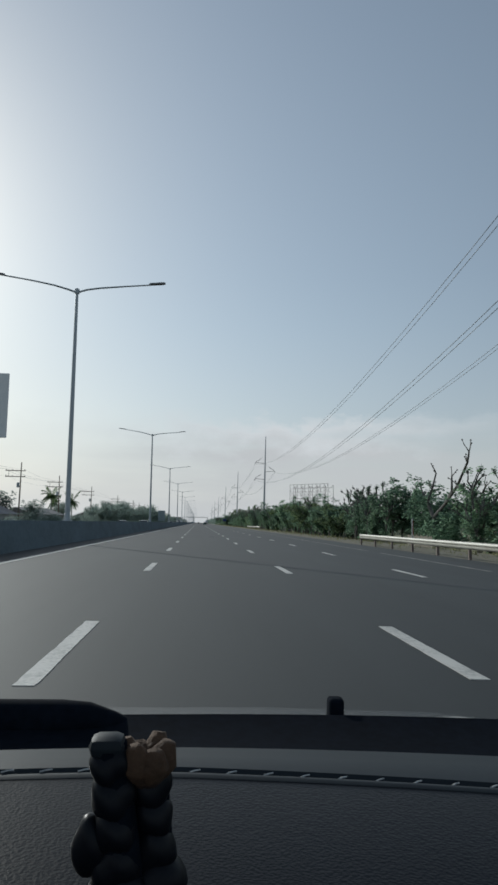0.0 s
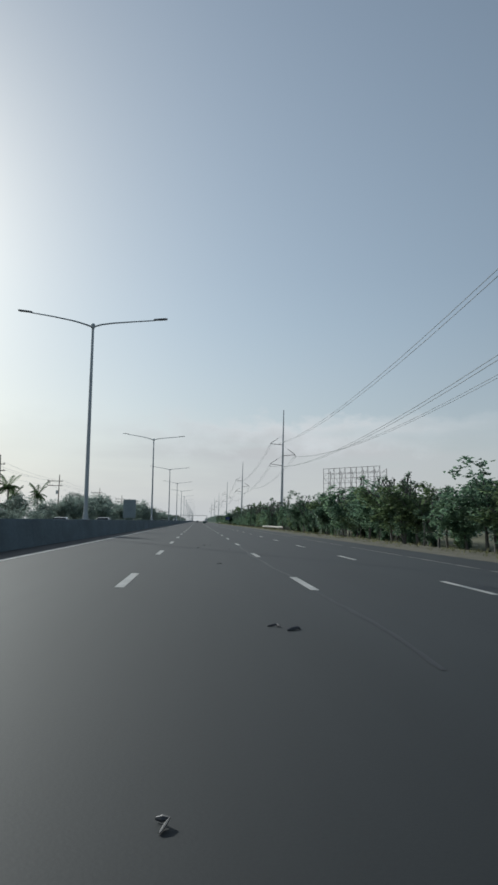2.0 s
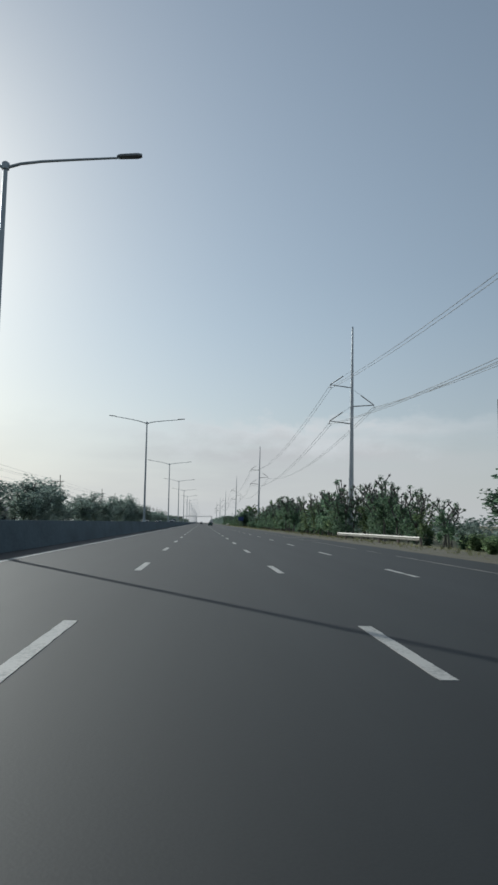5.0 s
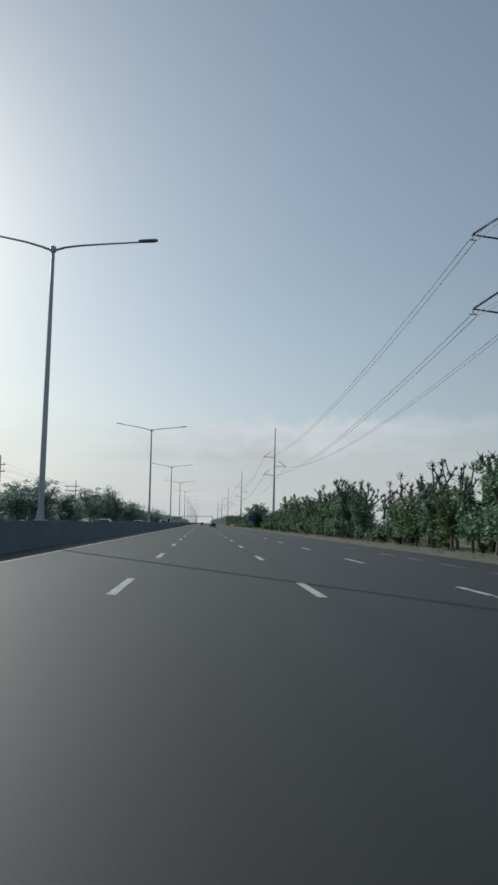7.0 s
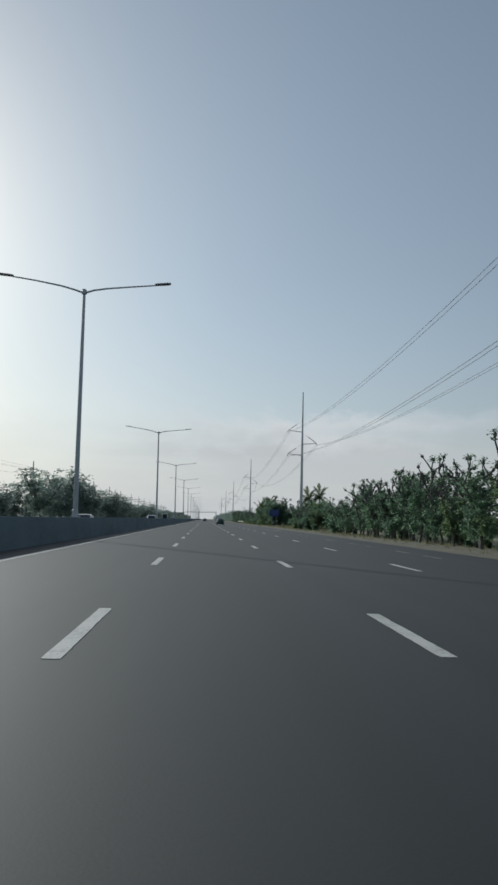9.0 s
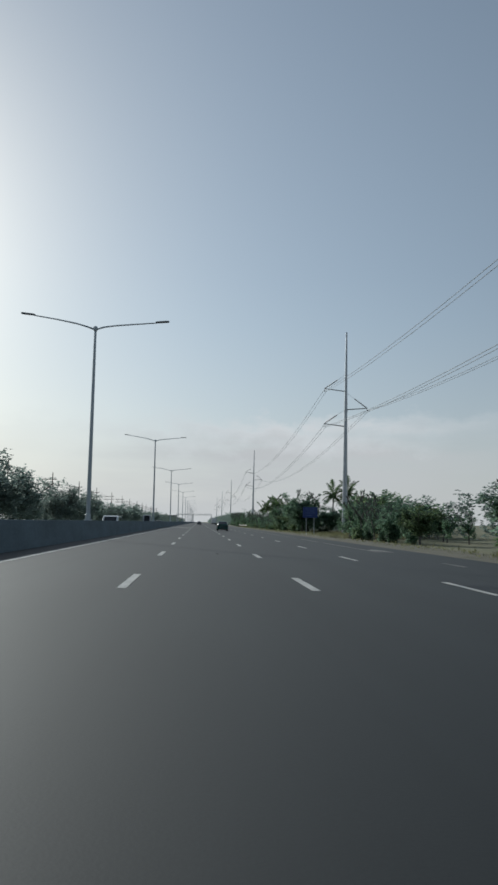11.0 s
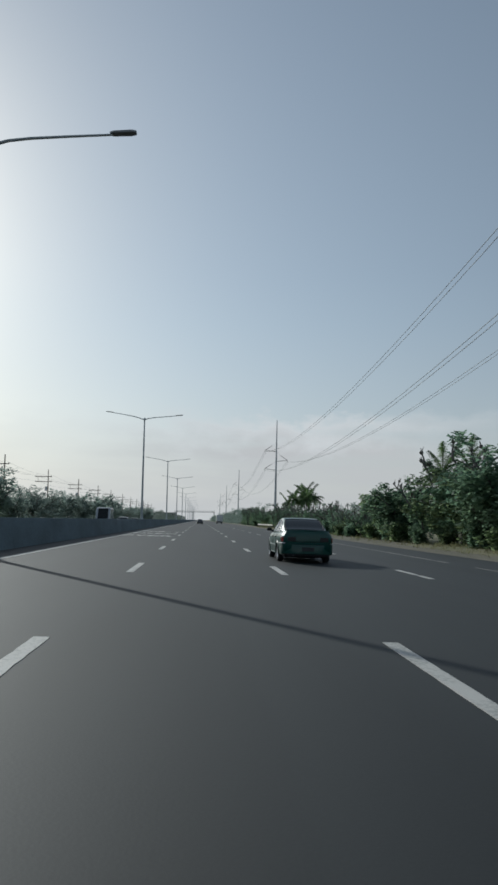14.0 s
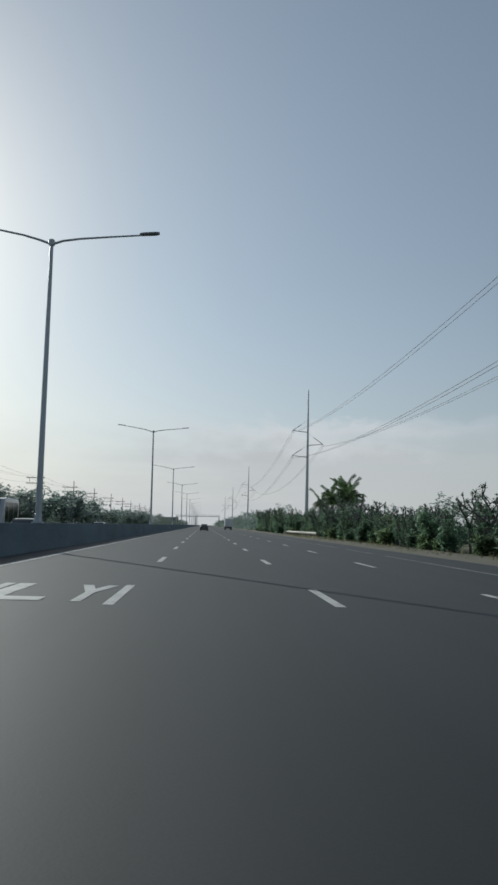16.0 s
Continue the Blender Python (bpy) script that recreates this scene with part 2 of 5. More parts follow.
WINDOW = material("dark_window_glass", (0.03, 0.035, 0.04), 0.15, scale=1, fine=5)


# ---- mesh helpers ----
class Geo:
    """Vertices and faces, gathered and then made into one mesh."""

    def __init__(self):
        self.v, self.f = [], []

    def add(self, verts, faces):
        n = len(self.v)
        self.v.extend(tuple(p) for p in verts)
        self.f.extend(tuple(i + n for i in f) for f in faces)
        return self

    def box(self, x0, x1, y0, y1, z0, z1, bevel=0.0):
        if bevel <= 0:
            v = [(x, y, z) for z in (z0, z1) for y in (y0, y1) for x in (x0, x1)]
            return self.add(v, [(0, 2, 3, 1), (4, 5, 7, 6), (0, 1, 5, 4), (2, 6, 7, 3), (0, 4, 6, 2), (1, 3, 7, 5)])
        bm = bmesh.new()
        bmesh.ops.create_cube(bm, size=1)
        for q in bm.verts:
            q.co = ((x0 + x1) / 2 + q.co.x * (x1 - x0), (y0 + y1) / 2 + q.co.y * (y1 - y0), (z0 + z1) / 2 + q.co.z * (z1 - z0))
        bmesh.ops.bevel(bm, geom=bm.edges[:], offset=bevel, segments=2, affect="EDGES", profile=0.5)
        bm.verts.index_update()
        self.add([q.co[:] for q in bm.verts], [[q.index for q in f.verts] for f in bm.faces])
        bm.free()
        return self

    def tube(self, pts, radii, n=8, caps=True, squash=1.0):
        pts = [Vector(p) for p in pts]
        rings, faces = [], []
        side = None
        for i, p in enumerate(pts):
            d = (pts[min(i + 1, len(pts) - 1)] - pts[max(i - 1, 0)]).normalized()
            if side is None:
                side = d.orthogonal().normalized()
            side = (side - d * side.dot(d)).normalized()
            up = d.cross(side)
            r = radii[i] if hasattr(radii, "__len__") else radii
            for k in range(n):
                a = 2 * math.pi * k / n
                rings.append(p + side * (math.cos(a) * r) + up * (math.sin(a) * r * squash))
        for i in range(len(pts) - 1):
            for k in range(n):
                a, b = i * n + k, i * n + (k + 1) % n
                faces.append((a, b, b + n, a + n))
        if caps:
            faces.append(tuple(range(n - 1, -1, -1)))
            faces.append(tuple(range((len(pts) - 1) * n, len(pts) * n)))
        return self.add(rings, faces)

    def lathe(self, profile, axis="z", n=24, centre=(0, 0, 0)):
        """profile: (radius, height) pairs."""
        v, f = [], []
        for r, h in profile:
            for k in range(n):
                a = 2 * math.pi * k / n
                c, s = r * math.cos(a), r * math.sin(a)
                p = (c, s, h) if axis == "z" else (h, c, s)
                v.append((p[0] + centre[0], p[1] + centre[1], p[2] + centre[2]))
        for i in range(len(profile) - 1):
            for k in range(n):
                a, b = i * n + k, i * n + (k + 1) % n
                f.append((a, b, b + n, a + n))
        return self.add(v, f)

    def prism(self, outline, y0, y1):
        """An outline in x and z, drawn out along y."""
        n = len(outline)
        v = [(x, y0, z) for x, z in outline] + [(x, y1, z) for x, z in outline]
        f = [(k, k + n, (k + 1) % n + n, (k + 1) % n) for k in range(n)]
        return self.add(v, f + [tuple(range(n)), tuple(range(2 * n - 1, n - 1, -1))])

    def mesh(self, name, mat, smooth=False):
        me = bpy.data.meshes.new(name)
        me.from_pydata(self.v, [], self.f)
        me.materials.append(mat)
        if smooth:
            me.polygons.foreach_set("use_smooth", [True] * len(me.polygons))
        me.update()
        return me


def sharp(me, degrees=35):
    """Smooth shading with hard edges past an angle."""
    me.polygons.foreach_set("use_smooth", [True] * len(me.polygons))
    me.set_sharp_from_angle(angle=radians(degrees))
    return me


def part(name, geo, mat, parent, label="", smooth=False):
    me = geo.mesh(name, mat)
    if smooth:
        sharp(me)
    ob = new(name, me)
    ob.parent = parent
    return tagged(ob, label) if label else ob


def thing(name, label, category, m=None, group="", kind=""):
    ob = new(name)
    ob.empty_display_size = 0.2
    if m is not None:
        ob.matrix_basis = m
    return tagged(ob, label, category, group, kind)


def road_z(x):
    return -0.0197 * (x + 5.2) if x > -7.1 else -0.0197 * (-x - 9.0)


# ---- ground, road and markings ----
def strip(name, columns, y0, y1, step, mat, wobble=0.0, label="", category=""):
    """A sheet with the given (x, z) columns, drawn out along the road."""
    rng = random.Random(name)
    ys = list(np.arange(y0, y1 + 0.01, step))
    v = [(x, y, z + (rng.uniform(-wobble, wobble) if 0 < i < len(columns) - 1 else 0)) for y in ys for i, (x, z) in enumerate(columns)]
    n = len(columns)
    f = [(j * n + i, j * n + i + 1, (j + 1) * n + i + 1, (j + 1) * n + i) for j in range(len(ys) - 1) for i in range(n - 1)]
    return tagged(new(name, Geo().add(v, f).mesh(name, mat, True)), label, category, kind="structure")


strip("ground", [(-4500, -0.75), (-400, -0.75), (-60, -0.7), (-27, -0.6), (-22, -0.5), (10.9, -0.5), (17, -0.53), (24, -0.56), (60, -0.6), (400, -0.75), (4500, -0.75)], -600, 4900, 50, GRASS, 0, "rough dry grass and weeds beside the expressway", "ground")
strip("verge", [(11.05, road_z(11.05) - 0.012), (11.6, -0.34), (12.6, -0.37), (13.6, -0.40), (14.6, -0.42), (15.6, -0.44), (16.8, -0.56)], -60, 900, 1.5, SOIL, 0.02, "bare brown soil verge along the shoulder", "verge")
strip("grass_strip", [(13.4, -0.46), (14.2, -0.36), (15.4, -0.35), (17.5, -0.40), (20, -0.44), (24, -0.50), (27, -0.60)], 372, 424, 1.2, GRASS, 0.03, "mown grass strip below the steel power pole", "verge")

g = Geo().prism([(-7.1, road_z(-7.0)), (-7.1, -0.6), (11.1, -0.6), (11.1, road_z(11.1))], -120, 4800)
road = tagged(new("road", g.mesh("road", ASPHALT)), "worn grey asphalt expressway with four lanes", "road", kind="structure")
g = Geo().prism([(-21.5, road_z(-21.5)), (-21.5, -0.6), (-7.1, -0.6), (-7.1, road_z(-7.2))], -120, 4800)
far_road = tagged(new("opposite_road", g.mesh("opposite_road", ASPHALT)), "asphalt carriageway for oncoming traffic behind the barrier", "road", kind="structure")


def dash_geo(x, y0, y1, w=0.15, h=0.005):
    return Geo().add([(x + dx, y, road_z(x + dx) + z) for z in (-0.01, h) for y in (y0, y1) for dx in (-w / 2, w / 2)], [(0, 2, 3, 1), (4, 5, 7, 6), (0, 1, 5, 4), (2, 6, 7, 3), (0, 4, 6, 2), (1, 3, 7, 5)])


def worn_dash(rng, x, w, wear, length):
    """One painted dash with nibbled edges; the worst ones are broken across."""
    g = Geo()
    cuts = sorted(rng.uniform(-2.4, -0.5) for _ in range(2)) if wear > 1 else []
    ends = [-length] + cuts + [-0.1 if x < 0 else 0.0]
    for j, (a, b) in enumerate(zip(ends, ends[1:])):
        a += 0.0 if j == 0 else rng.uniform(0.06, 0.2)
        n = max(4, int((b - a) / 0.13))
        ys = [a + (b - a) * k / n for k in range(n + 1)]
        rows = []
        for y in ys:
            l = -w / 2 + max(0, rng.gauss(0, 0.006 * wear))
            r = w / 2 - max(0, rng.gauss(0, 0.006 * wear))
            jit = rng.uniform(-0.02, 0.02) * wear if y in (ys[0], ys[-1]) else 0
            rows += [(x + dx, y + jit, road_z(x + dx) + z) for dx, z in ((l, -0.006), (l, 0.005), (r, 0.005), (r, -0.006))]
        f = [(4 * k + i, 4 * k + i + 1, 4 * k + i + 5, 4 * k + i + 4) for k in range(n) for i in range(3)]
        g.add(rows, f + [(3, 2, 1, 0), (4 * n, 4 * n + 1, 4 * n + 2, 4 * n + 3)])
    return g


LANE_LINES = (-1.8, 1.8, 5.34)
dash_rng = random.Random(19)
for x in LANE_LINES:
    kinds = [worn_dash(dash_rng, x, 0.17 if x < 5 else 0.15, w, 3.42 if x < 0 else 2.95).mesh("lane_dash", PAINT) for w in (0.5, 0.7, 1.0, 1.0, 1.6)]
    for k in range(-1, 48):
        broken = x == 1.8 and k == 9
        ob = new("lane_dash", kinds[4] if broken else dash_rng.choice(kinds if x > 5 else kinds[:4]))
        ob.location.y = 12 * k
        ob.parent = road
    rest = Geo()
    for k in range(48, 120):
        d = dash_geo(x, 12 * k - 2.95, 12 * k, 0.16)
        rest.add(d.v, d.f)
    tagged(part("distant_lane_dashes", rest, PAINT, road), kind="stuff")
part("edge_line", dash_geo(-5.655, -100, 1400, 0.19), PAINT, road, "continuous white edge line beside the barrier")
g, y = dash_geo(8.55, 560, 1400, 0.15), -100.0
while y < 558:
    length = dash_rng.uniform(0.8, 3.5) if 185 < y < 330 else dash_rng.uniform(1.5, 14)
    d = dash_geo(8.55, y, min(559, y + length), dash_rng.uniform(0.09, 0.15))
    g.add(d.v, d.f)
    y += length + dash_rng.choice((2.0, 5.0, 9.0) if 185 < y < 330 else (0.1, 0.3, 0.8, 2.5))
part("shoulder_line", g, FAINT, road, "worn and broken white edge line along the shoulder")
for cx, cy, rx, ry in ((10.2, 131.8, 1.25, 0.95), (8.9, 203.4, 0.9, 0.5), (8.9, 193.3, 0.85, 0.35), (10.0, 206.9, 1.0, 0.5), (10.1, 260.5, 0.95, 0.55), (9.1, 332.0, 0.5, 1.6)):
    ring = [(cx + rx * math.cos(a) * (1 + 0.18 * math.sin(3 * a + cy)), cy + ry * math.sin(a) * (1 + 0.2 * math.cos(5 * a + cy))) for a in np.linspace(0, 2 * math.pi, 28, endpoint=False)]
    ring = [(min(x, 11.05), y) for x, y in ring]
    part("dusty_patch", Geo().add([(x, y, road_z(x) + 0.006) for x, y in ring], [tuple(range(28))]), FAINT, road, "pale uneven patch on the shoulder")
rest = Geo()
for x in (-12.0, -15.6):
    for k in range(-4, 100):
        d = dash_geo(x, 12 * k, 12 * k + 3, 0.15)
        rest.add(d.v, d.f)
tagged(part("lane_dashes", rest, PAINT, far_road), kind="stuff")

# painted words in the overtaking lane
WORDS = (("OVER", 424.75, 427.4, (-5.75, -4.82, -3.88, -2.98, -2.05), 0.07), ("TAKING", 432.9, 435.35, (-5.78, -5.12, -4.5, -3.88, -3.52, -2.78, -2.02), 0.06), ("ONLY", 440.9, 443.7, (-5.75, -4.82, -3.88, -2.82, -2.05), 0.07))
for word, y0, y1, edges, space in WORDS:
    root = new("road_word")
    root.parent = road
    tagged(root, "white painted word " + word + " on the asphalt")
    for k, letter in enumerate(word):
        fc = bpy.data.curves.new("letter", "FONT")
        fc.body, fc.offset, fc.extrude = letter, 0.045 if letter == "Y" else 0.025, 0.002
        to = new("tmp", fc)
        me = bpy.data.meshes.new_from_object(to)
        bpy.data.objects.remove(to)
        co = np.array([q.co[:] for q in me.vertices])
        lo, hi = co.min(0), co.max(0)
        x0, x1 = edges[k] + (0.14 if letter == "Y" else 0), edges[k + 1] - space + (0.12 if letter == "Y" else 0)
        for q in me.vertices:
            x = x0 + (q.co.x - lo[0]) / (hi[0] - lo[0]) * (x1 - x0)
            q.co = (x, y0 + (q.co.y - lo[1]) / (hi[1] - lo[1]) * (y1 - y0), road_z(x) + 0.004 + q.co.z)
        me.materials.clear()
        me.materials.append(PAINT)
        ob = new("letter", me)
        ob.parent = root

# a dark tar seam that wanders along the lane line, uneven in width
g, tar_rng = Geo(), random.Random(41)
seam = [(1.72 + 0.10 * math.sin(y * 0.21) + 0.04 * math.sin(y * 0.9) + tar_rng.uniform(-0.012, 0.012), y, 0.022 + 0.016 * math.sin(y * 0.55) ** 2 + tar_rng.uniform(0.0, 0.016)) for y in np.arange(62, 98, 0.35)]
v = [(x + dx, y, road_z(x + dx) + 0.003) for x, y, w in seam for dx in (-w, w)]
part("tar_seam", g.add(v, [(2 * k, 2 * k + 1, 2 * k + 3, 2 * k + 2) for k in range(len(seam) - 1)]), TAR, road, "uneven black tar seam")

# scraps of torn tyre on the lane
rng = random.Random(5)
for x, y, s in ((0.71, 64.1, 0.24), (0.5, 64.3, 0.17), (0.23, 76.2, 0.15), (-0.38, 87.9, 0.13), (-0.08, 91.2, 0.14), (0.31, 323.0, 0.13), (-0.57, 58.9, 0.13), (0.28, 92.1, 0.08), (1.02, 86.9, 0.06)):
    a = rng.uniform(0, 6.28)
    p = Vector((-math.cos(a) * s * 0.5, -math.sin(a) * s * 0.5, 0.006))
    q = Vector((math.cos(a) * s * 0.5, math.sin(a) * s * 0.5, 0.010))
    mid = Vector((rng.uniform(-0.4, 0.4) * s, rng.uniform(-0.4, 0.4) * s, 0.022))
    ob = new("tyre_scrap", Geo().tube([p, (p + mid) / 2, mid, (q + mid) / 2, q], [r * s for r in (0.05, 0.11, 0.08, 0.12, 0.05)], 6, squash=0.45).mesh("tyre_scrap", DARK_STEEL))
    ob.location = (x, y, road_z(x))
    tagged(ob, "black scrap of torn tyre lying on the asphalt", "debris", "road debris")

# concrete median barrier
profile = [(-0.28, 0.0), (-0.27, 0.06), (-0.12, 1.12), (-0.10, 1.15), (0.10, 1.15), (0.12, 1.12), (0.27, 0.06), (0.28, 0.0)]
g = Geo()
for k in range(-20, 260):
    y0 = k * 6.0
    g.prism([(x - 7.1, z - 0.03) for x, z in profile], y0, y0 + 5.985)
tagged(new("median_barrier", g.mesh("median_barrier", CONCRETE)), "continuous grimy concrete median barrier", "barrier", kind="structure")


# ---- street lamps ----
def street_lamp():
    root = thing("street_lamp", "tall grey double-arm street lamp standing in the median barrier", "street lamp", group="median street lamps")
    part("pole", Geo().tube([(0, 0, 0), (0, 0, 4), (0, 0, 9), (0, 0, 13.05)], [0.13, 0.115, 0.095, 0.075], 10), POLE_PAINT, root, smooth=True)
    part("base_plate", Geo().box(-0.22, 0.22, -0.22, 0.22, -0.02, 0.06, 0.01).lathe([(0.17, 0.06), (0.15, 0.4), (0.13, 0.42)], n=10), POLE_PAINT, root)
    part("collar", Geo().lathe([(0.09, 12.85), (0.13, 12.88), (0.13, 13.12), (0.06, 13.18), (0.0, 13.18)], n=10), POLE_PAINT, root)
    for s in (-1, 1):
        lift = 0.16 if s < 0 else -0.10
        arm = [(s * 0.05, 0, 12.95), (s * 0.5, 0, 13.12), (s * 1.2, 0, 13.28 + lift * 0.3), (s * 2.4, 0, 13.46 + lift * 0.7), (s * 3.8, 0, 13.64 + lift)]
        a = part("arm", Geo().tube(arm, [0.06, 0.055, 0.05, 0.045, 0.04], 8), POLE_PAINT, root, smooth=True)
        h = Geo()
        outline = [(0, -0.05), (0.1, -0.12), (0.7, -0.14), (0.85, -0.08), (0.85, 0.08), (0.7, 0.14), (0.1, 0.12), (0, 0.05)]
        v = [(s * (3.7 + x), y, 13.64 + lift + 0.10 * x + z) for z in (0.0, 0.075) for x, y in outline]
        n = len(outline)
        h.add(v, [tuple(range(n)), tuple(range(2 * n - 1, n - 1, -1))] + [(k, (k + 1) % n, (k + 1) % n + n, k + n) for k in range(n)])
        part("lamp_head", h, LAMP_GREY, a, "flat grey luminaire head")
    return root


lamp = street_lamp()
lamp.scale = (1, 1, 0.911)
lamp.location = (-7.1, 38.49 - 60, 1.118)
SHIFT = (0, -0.6, -0.7, 0, -0.2, -0.3, -0.6, 0.1)
for k in range(0, 20):
    copy_thing(lamp, pose(-7.1, 38.49 + 60 * k + (SHIFT[k] if k < len(SHIFT) else 0), 1.118))


# ---- power line on the right ----
PYLONS = (-130.0, 40.0, 234.26, 398.09, 575.6, 773.5, 960.0, 1150.0)
PX, PH, LEAN = 21.25, 31.0, 0.8


def power_pole():
    root = thing("steel_power_pole", "tall tapered galvanised steel power pole with three arms", "power pole", group="power line poles")
    part("shaft", Geo().tube([(0, 0, 0), (0, 0, 10), (0, 0, 20), (0, 0, PH)], [0.44, 0.33, 0.23, 0.12], 12), GALV, root, smooth=True)
    for z in (8.2, 9.4, 18.7, 19.8, 24.3):
        r = 0.44 - (0.44 - 0.12) * z / PH
        part("flange", Geo().lathe([(r - 0.02, z - 0.05), (r + 0.05, z - 0.05), (r + 0.05, z + 0.05), (r - 0.04, z + 0.05)], n=12), GALV, root)
    for k in range(5):
        z = 0.5 + 0.32 * k
        ring = [(0.462 * math.cos(a), 0.462 * math.sin(a), z + 0.25 * math.sin(a * 1.0)) for a in np.linspace(0, 2 * math.pi, 21)]
        part("hazard_stripe", Geo().tube(ring, 0.05, 4, caps=False, squash=0.4), YELLOW if k % 2 else DARK_STEEL, root)
    part("foundation", Geo().lathe([(0.75, -0.3), (0.75, 0.25), (0.70, 0.3), (0.0, 0.3)], n=16), CONCRETE, root)
    for s, z in ((-1, 21.8), (1, 19.0), (-1, 16.4)):
        r = 0.24
        tip = (s * 3.3, 0, z + 0.25)
        part("arm", Geo().tube([(s * r, 0, z - 0.05), tip], [0.075, 0.06], 8), DARK_STEEL, root, "dark horizontal arm")
        g = Geo()
        p0, p1 = Vector(tip), Vector((s * (r - 0.04), 0, z + 2.45))
        sheds = 16
        pts, rad = [], []
        for k in range(sheds * 2 + 1):
            pts.append(p0 + (p1 - p0) * (0.03 + 0.60 * k / (sheds * 2)))
            rad.append(0.05 if k % 2 else 0.10)
        g.tube(pts, rad, 8)
        ins = part("insulator", g, CERAMIC, root, "long ribbed insulator brace")
        part("link", Geo().tube([p0 + (p1 - p0) * 0.62, p1], 0.018, 6), GALV, ins)
        part("clamp", Geo().tube([tip, (s * 3.3, 0, z - 0.12)], 0.04, 6).tube([(s * 3.3 - 0.28, 0, z - 0.14), (s * 3.3 + 0.28, 0, z - 0.14)], 0.04, 6), DARK_STEEL, ins)
    return root


pp = power_pole()
pp.matrix_basis = pose(PX, PYLONS[0], -0.55, 0, LEAN, 0)
for y in PYLONS[1:]:
    copy_thing(pp, pose(PX, y, -0.55, 0, LEAN, 0))
for a, b in zip(PYLONS, PYLONS[1:]):
    for s, z in ((-1, 21.8), (1, 19.0), (-1, 16.4)):
        for d in (-0.24, 0.24):
            sag = 4.2 * ((b - a) / 180) ** 2
            pts = []
            for k in range(25):
                u = k / 24
                pts.append((PX + 0.26 + s * 3.3 + d, a + (b - a) * u, z - 0.75 - sag * 4 * u * (1 - u)))
            ob = new("power_cable", Geo().tube(pts, 0.024, 5).mesh("power_cable", WIRE, True))
            tagged(ob, "thin sagging overhead power cable between steel poles", "cable", "overhead power cables")


# ---- wooden utility poles on the left ----
def utility_pole():
    root = thing("utility_pole", "weathered utility pole with double crossarms", "utility pole", group="roadside utility poles")
    part("shaft", Geo().tube([(0, 0, 0), (0, 0, 7), (0, 0, 13.4)], [0.17, 0.14, 0.10], 8), WOOD, root, smooth=True)
    for z in (11.6, 10.4):
        arm = part("crossarm", Geo().box(-3.1, 0.9, -0.07, 0.07, z, z + 0.16, 0.01), WOOD, root)
        for x in (-2.95, -1.7, 0.7):
            part("insulator", Geo().lathe([(0.03, z + 0.16), (0.09, z + 0.2), (0.06, z + 0.27), (0.09, z + 0.32), (0.0, z + 0.4)], n=8, centre=(x, 0, 0)), CERAMIC, arm)
    part("brace", Geo().tube([(-2.4, 0, 11.6), (-2.4, 0, 10.5)], 0.05, 6), WOOD, root)
    part("transformer", Geo().lathe([(0.0, 8.3), (0.26, 8.3), (0.28, 8.4), (0.28, 9.2), (0.2, 9.3), (0.0, 9.34)], n=12, centre=(-0.45, 0, 0)), POLE_PAINT, root)
    return root


UX, UTILITY = -36.6, [105, 145, 185, 240, 315, 390, 430, 468, 507, 546] + list(range(585, 900, 39))
up = utility_pole()
up.location = (UX, UTILITY[0], -0.66)
for k, y in enumerate(UTILITY[1:]):
    copy_thing(up, pose(UX + (-0.4 if k % 3 == 2 else 0), y, -0.66, 0, random.Random(k).uniform(-1, 1), 0))
for a, b in zip(UTILITY, UTILITY[1:]):
    for dx, z in ((-2.95, 11.3), (-1.7, 11.3), (0.7, 11.3), (-2.95, 10.1)):
        pts = [(UX + dx, a + (b - a) * u / 8, z - 0.6 * 4 * (u / 8) * (1 - u / 8)) for u in range(9)]
        tagged(new("utility_wire", Geo().tube(pts, 0.016, 4).mesh("utility_wire", WIRE, True)), "thin black utility wire strung between wooden poles", "cable", "utility wires")


# ---- guard rails ----
def guard_rail(pts, label):
    """A W-beam on posts through the given (x, y) points, ends turned down."""
    root = thing("guard_rail", label, "guard rail", group="roadside guard rails")
    wave = [(0.0, 0.44), (0.04, 0.47), (0.07, 0.52), (0.07, 0.56), (0.0, 0.60), (0.07, 0.64), (0.07, 0.68), (0.04, 0.73), (0.0, 0.76)]
    line = []
    for (xa, ya), (xb, yb) in zip(pts, pts[1:]):
        n = max(1, int(abs(yb - ya) / 2))
        line += [(xa + (xb - xa) * k / n, ya + (yb - ya) * k / n) for k in range(n)]
    line.append(pts[-1])
    v, f, m = [], [], 2 * len(wave)
    for x, y in line:
        z0 = (road_z(x) if x < 11.35 else -0.47)
        v += [(x - w, y, z0 + z) for w, z in wave] + [(x - w + 0.006, y, z0 + z) for w, z in reversed(wave)]
    for i in range(len(line) - 1):
        f += [(i * m + k, i * m + (k + 1) % m, (i + 1) * m + (k + 1) % m, (i + 1) * m + k) for k in range(m)]
    f += [tuple(range(m - 1, -1, -1)), tuple(range((len(line) - 1) * m, len(line) * m))]
    part("beam", Geo().add(v, f), RAIL, root)
    post = Geo().box(0.02, 0.14, -0.06, 0.06, -0.3, 0.72, 0.01).mesh("post", RUST)
    for x, y in line[::2]:
        ob = new("post", post)
        ob.location = (x, y, road_z(x) if x < 11.35 else -0.47)
        ob.parent = root
    return root


